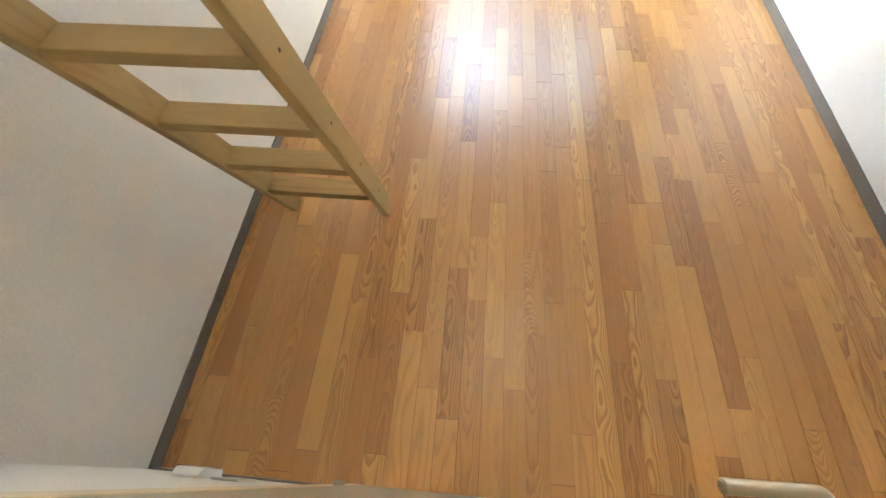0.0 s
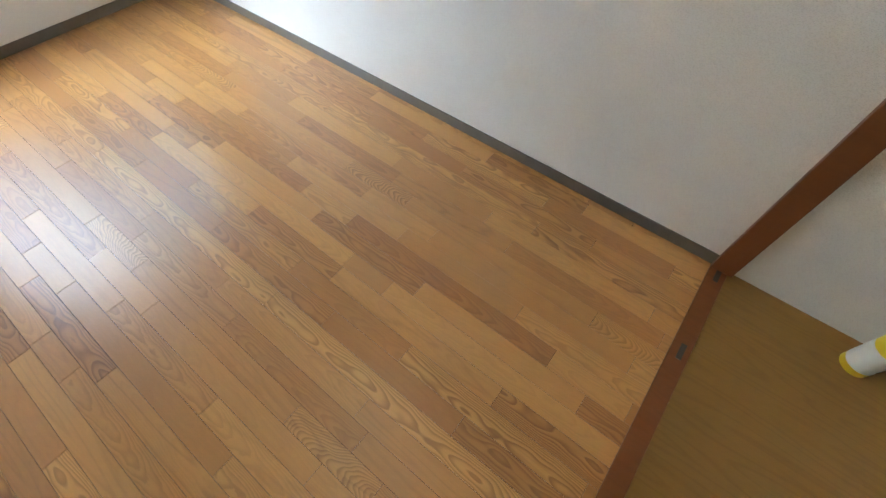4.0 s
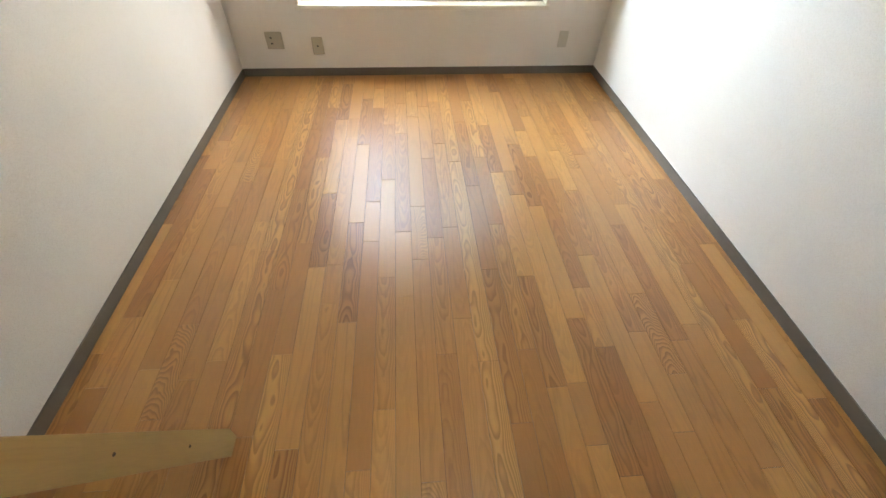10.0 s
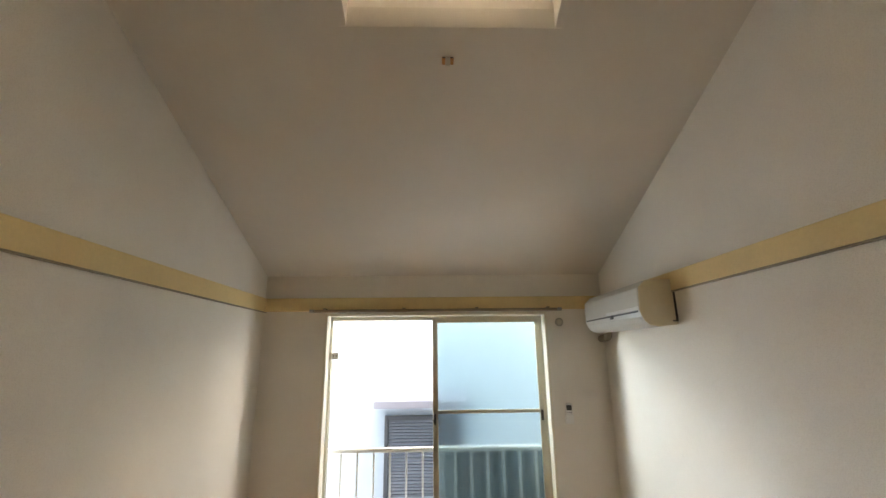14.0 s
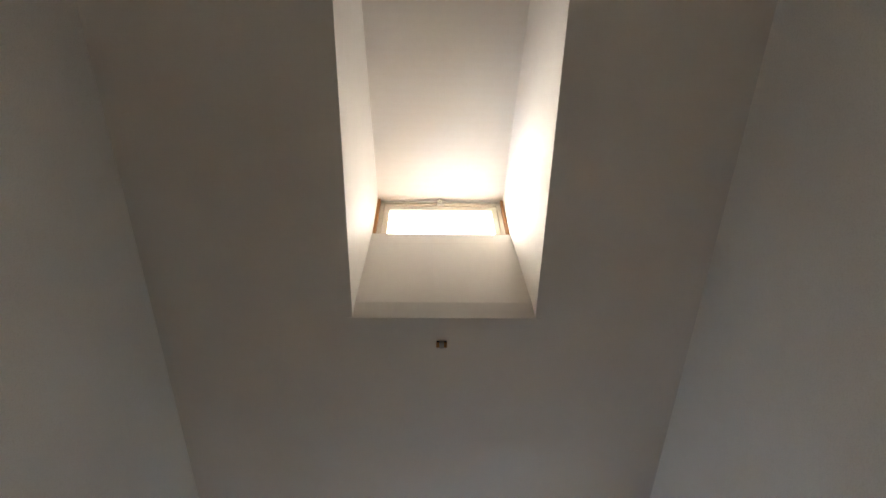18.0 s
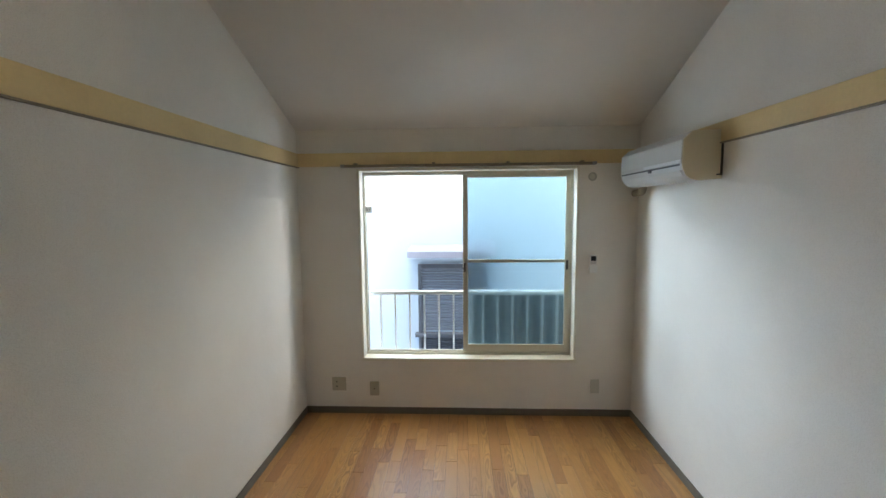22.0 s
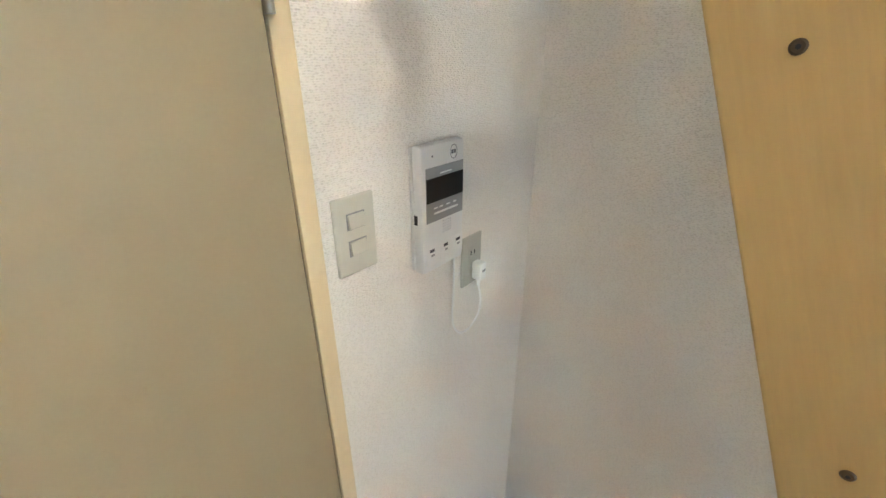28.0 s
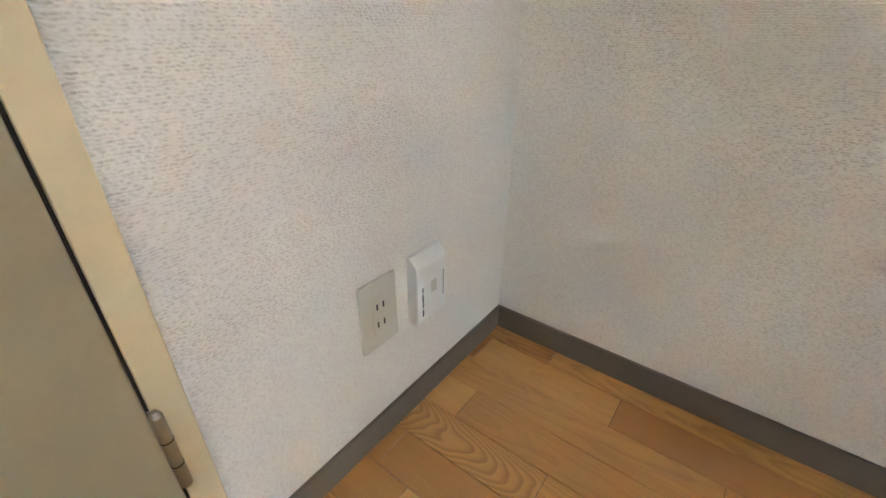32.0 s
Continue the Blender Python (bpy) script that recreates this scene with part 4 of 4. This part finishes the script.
# ---- ceiling rose ----
rose = thing("ceiling_rosette", Matrix.Translation((1.44, 2.152, zc(2.152))) @ Matrix.Rotation(-math.atan(SLOPE), 4, "X"), "small brown ceiling hook socket for a lamp", "ceiling socket")
part("socket", box(-0.028, 0.028, -0.016, 0.016, -0.022, -0.0005, 0.004), M_ORANGE, rose)
for x in (-0.019, 0.019):
    part("terminal", box(x - 0.006, x + 0.006, -0.018, -0.0155, -0.018, -0.008), M_BLACK, rose)
part("cover", box(-0.012, 0.012, -0.0175, 0.0175, -0.026, -0.006, 0.003), M_IVORY2, rose)

# ---- closet: cleaning tub ----
tub = thing("wipes_tub", pose(2.652, -0.52, -0.004), "yellow and white plastic tub on the closet floor", "plastic tub")
part("body", rod((0, 0, 0.0), (0, 0, 0.19), 0.048, seg=32), M_YELLOW, tub, smooth=True)
part("wrap_label", rod((0, 0, 0.03), (0, 0, 0.15), 0.0488, seg=32), M_PLASTIC, tub, "white printed wrapper", True)
part("lid", rod((0, 0, 0.19), (0, 0, 0.212), 0.050, 0.046, seg=32), M_YELLOW, tub, smooth=True)
for k, (a, z, wd) in enumerate(((150, 0.12, 0.02), (150, 0.10, 0.026), (160, 0.08, 0.016), (140, 0.062, 0.02))):
    bmx = box(-wd / 2, wd / 2, -0.0006, 0.0006, -0.006, 0.006)
    bmesh.ops.transform(bmx, matrix=Matrix.Rotation(radians(a), 4, "Z") @ Matrix.Translation((0, 0.0489, z)), verts=bmx.verts)
    part("print_bar", bmx, M_INK, tub)

# ---- outside the window ----
NY = L + 1.80
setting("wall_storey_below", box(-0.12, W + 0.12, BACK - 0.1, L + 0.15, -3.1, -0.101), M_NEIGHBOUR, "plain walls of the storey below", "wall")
setting("ground", box(-60, 60, -60, 80, -3.2, -3.1), M_GROUND, "grey concrete ground between the houses", "ground")
nb = thing("neighbour_house", label="white stucco house close outside the window", category="house")
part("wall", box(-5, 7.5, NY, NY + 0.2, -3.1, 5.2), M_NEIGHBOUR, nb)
part("roof_edge", box(-5.2, 7.7, NY - 0.35, NY + 0.5, 5.2, 5.36, 0.02), M_SLATE, nb)
part("awning", prism([(NY, 1.305), (NY, 1.20), (NY - 0.02, 1.20), (NY - 0.30, 1.17), (NY - 0.30, 1.245)], "x", 0.70, 1.75), M_SLATE, nb, "slate-blue metal awning over a window")
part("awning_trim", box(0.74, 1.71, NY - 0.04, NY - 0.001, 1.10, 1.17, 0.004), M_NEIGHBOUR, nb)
wn = part("window", box(0.80, 0.845, NY - 0.05, NY - 0.001, -0.25, 1.06, 0.004), M_GRAPHITE, nb, "shuttered window with a dark frame")
part("frame_top", box(0.845, 1.66, NY - 0.05, NY - 0.001, 1.01, 1.06, 0.004), M_GRAPHITE, wn)
part("frame_side", box(1.61, 1.66, NY - 0.05, NY - 0.001, -0.25, 1.01, 0.004), M_GRAPHITE, wn)
for k in range(24):
    z = 0.20 + k * 0.034
    part("slat", prism([(NY - 0.004, z), (NY - 0.022, z + 0.004), (NY - 0.022, z + 0.024), (NY - 0.004, z + 0.031)], "x", 0.846, 1.609), M_SHUTTER, wn)
part("ledge", box(0.76, 1.66, NY - 0.10, NY - 0.001, 0.13, 0.175, 0.004), M_GRAPHITE, nb, "dark window ledge")
for k in range(12):
    z = -0.24 + k * 0.03
    part("slat", prism([(NY - 0.004, z), (NY - 0.022, z + 0.004), (NY - 0.022, z + 0.020), (NY - 0.004, z + 0.027)], "x", 0.846, 1.609), M_GRAPHITE, wn)

rl = thing("balcony_railing", label="white metal railing outside the window", category="railing")
part("top_rail", box(0.30, 2.55, L + 0.27, L + 0.31, 0.985, 1.02, 0.006), M_RAILW, rl)
part("bottom_rail", box(0.30, 2.55, L + 0.275, L + 0.305, 0.44, 0.47, 0.006), M_RAILW, rl)
for k in range(17):
    x = 0.345 + 0.133 * k
    part("baluster", box(x - 0.008, x + 0.008, L + 0.282, L + 0.298, 0.47, 0.985, 0.002), M_RAILW, rl)
for x in (0.31, 2.54):
    part("bracket", box(x - 0.015, x + 0.015, L + 0.15, L + 0.285, 0.99, 1.015, 0.003), M_RAILW, rl)

# corrugated sheet that shows dark through the frosted pane
pts = []
for k in range(41):
    x = 1.45 + 0.0275 * k
    pts.append((x, L + 0.40 + 0.012 * math.sin(k * math.pi / 2)))
bm = bmesh.new()
lo = [bm.verts.new((x, y, -0.6)) for x, y in pts] + [bm.verts.new((x, y + 0.004, -0.6)) for x, y in pts[::-1]]
hi = [bm.verts.new((v.co.x, v.co.y, 0.97)) for v in lo]
for i in range(len(lo)):
    j = (i + 1) % len(lo)
    bm.faces.new((lo[i], lo[j], hi[j], hi[i]))
bmesh.ops.recalc_face_normals(bm, faces=bm.faces)
screen = thing("privacy_screen", label="dark corrugated screen standing behind the railing", category="screen")
part("sheet", bm, M_PANEL, screen)
part("top_cap", box(1.44, 2.56, L + 0.38, L + 0.42, 0.97, 0.985, 0.003), M_RAILW, screen)
for x in (1.455, 2.545):
    part("post", box(x - 0.015, x + 0.015, L + 0.415, L + 0.445, -3.1, 0.97, 0.003), M_RAILW, screen)

# ---- floor: one object a strip piece, laid last ----
floor = setting("floor", box(0, W, -0.002, L, -0.06, -0.003), M_JOINT, "glossy oak strip flooring laid towards the window", "floor")
SW, FIRST = 0.0788, 1.512      # strip width; centre of a strip with the long flame figure
REPEAT, DROP = 1.32, 0.64      # the boards repeat every twelve strips, each set dropped along the room
B, M, G, F, D, Z = M_OAK_BROWN, M_OAK_MID, M_OAK_LIGHT, M_OAK_FLAME, M_OAK_FLAME_DARK, M_OAK_ZEBRA
BOARDS = [
    ((0.03, F),), ((0.49, B), (1.11, D)), ((0.07, F), (0.79, B)), ((0.44, G), (1.23, D)),
    ((1.02, M), (1.24, G)), ((0.20, G), (0.92, D)), ((0.06, G), (0.36, B)), ((0.55, M), (1.15, G)),
    ((0.12, M), (1.04, G)), ((0.31, M), (1.25, Z)), ((0.07, B), (0.75, M)), ((0.14, G), (0.91, M)),
]
shapes = {}


def strip_mesh(w, ln, mat):
    key = (round(w, 4), round(ln, 4), mat.name)
    if key not in shapes:
        me = bpy.data.meshes.new("plank")
        b = box(-w / 2 + 0.0007, w / 2 - 0.0007, -ln / 2 + 0.0007, ln / 2 - 0.0007, -0.003, 0.0)
        bmesh.ops.bevel(b, geom=[e for e in b.edges if all(abs(v.co.z) < 1e-6 for v in e.verts)], offset=0.0003, segments=1, affect="EDGES")
        b.to_mesh(me)
        b.free()
        me.materials.append(mat)
        shapes[key] = me
    return shapes[key]


for k in range(-20, 17):
    xa, xb = max(0.0, FIRST + (k - 0.5) * SW), min(W, FIRST + (k + 0.5) * SW)
    if xb - xa < 0.006:
        continue
    joints = sorted((y - DROP * (k // 12) + REPEAT * m, mat.name, mat) for y, mat in BOARDS[k % 12] for m in range(-4, 5))
    for (ya, _, mat), (yb, _, _) in zip(joints, joints[1:]):
        ya, yb = max(ya, 0.036 if xa > CLOSET - 0.02 else 0.0), min(yb, L)
        if yb - ya > 0.02:
            o = new("plank", strip_mesh(xb - xa, yb - ya, mat))
            o.parent = floor
            o.location = ((xa + xb) / 2, (ya + yb) / 2, 0)
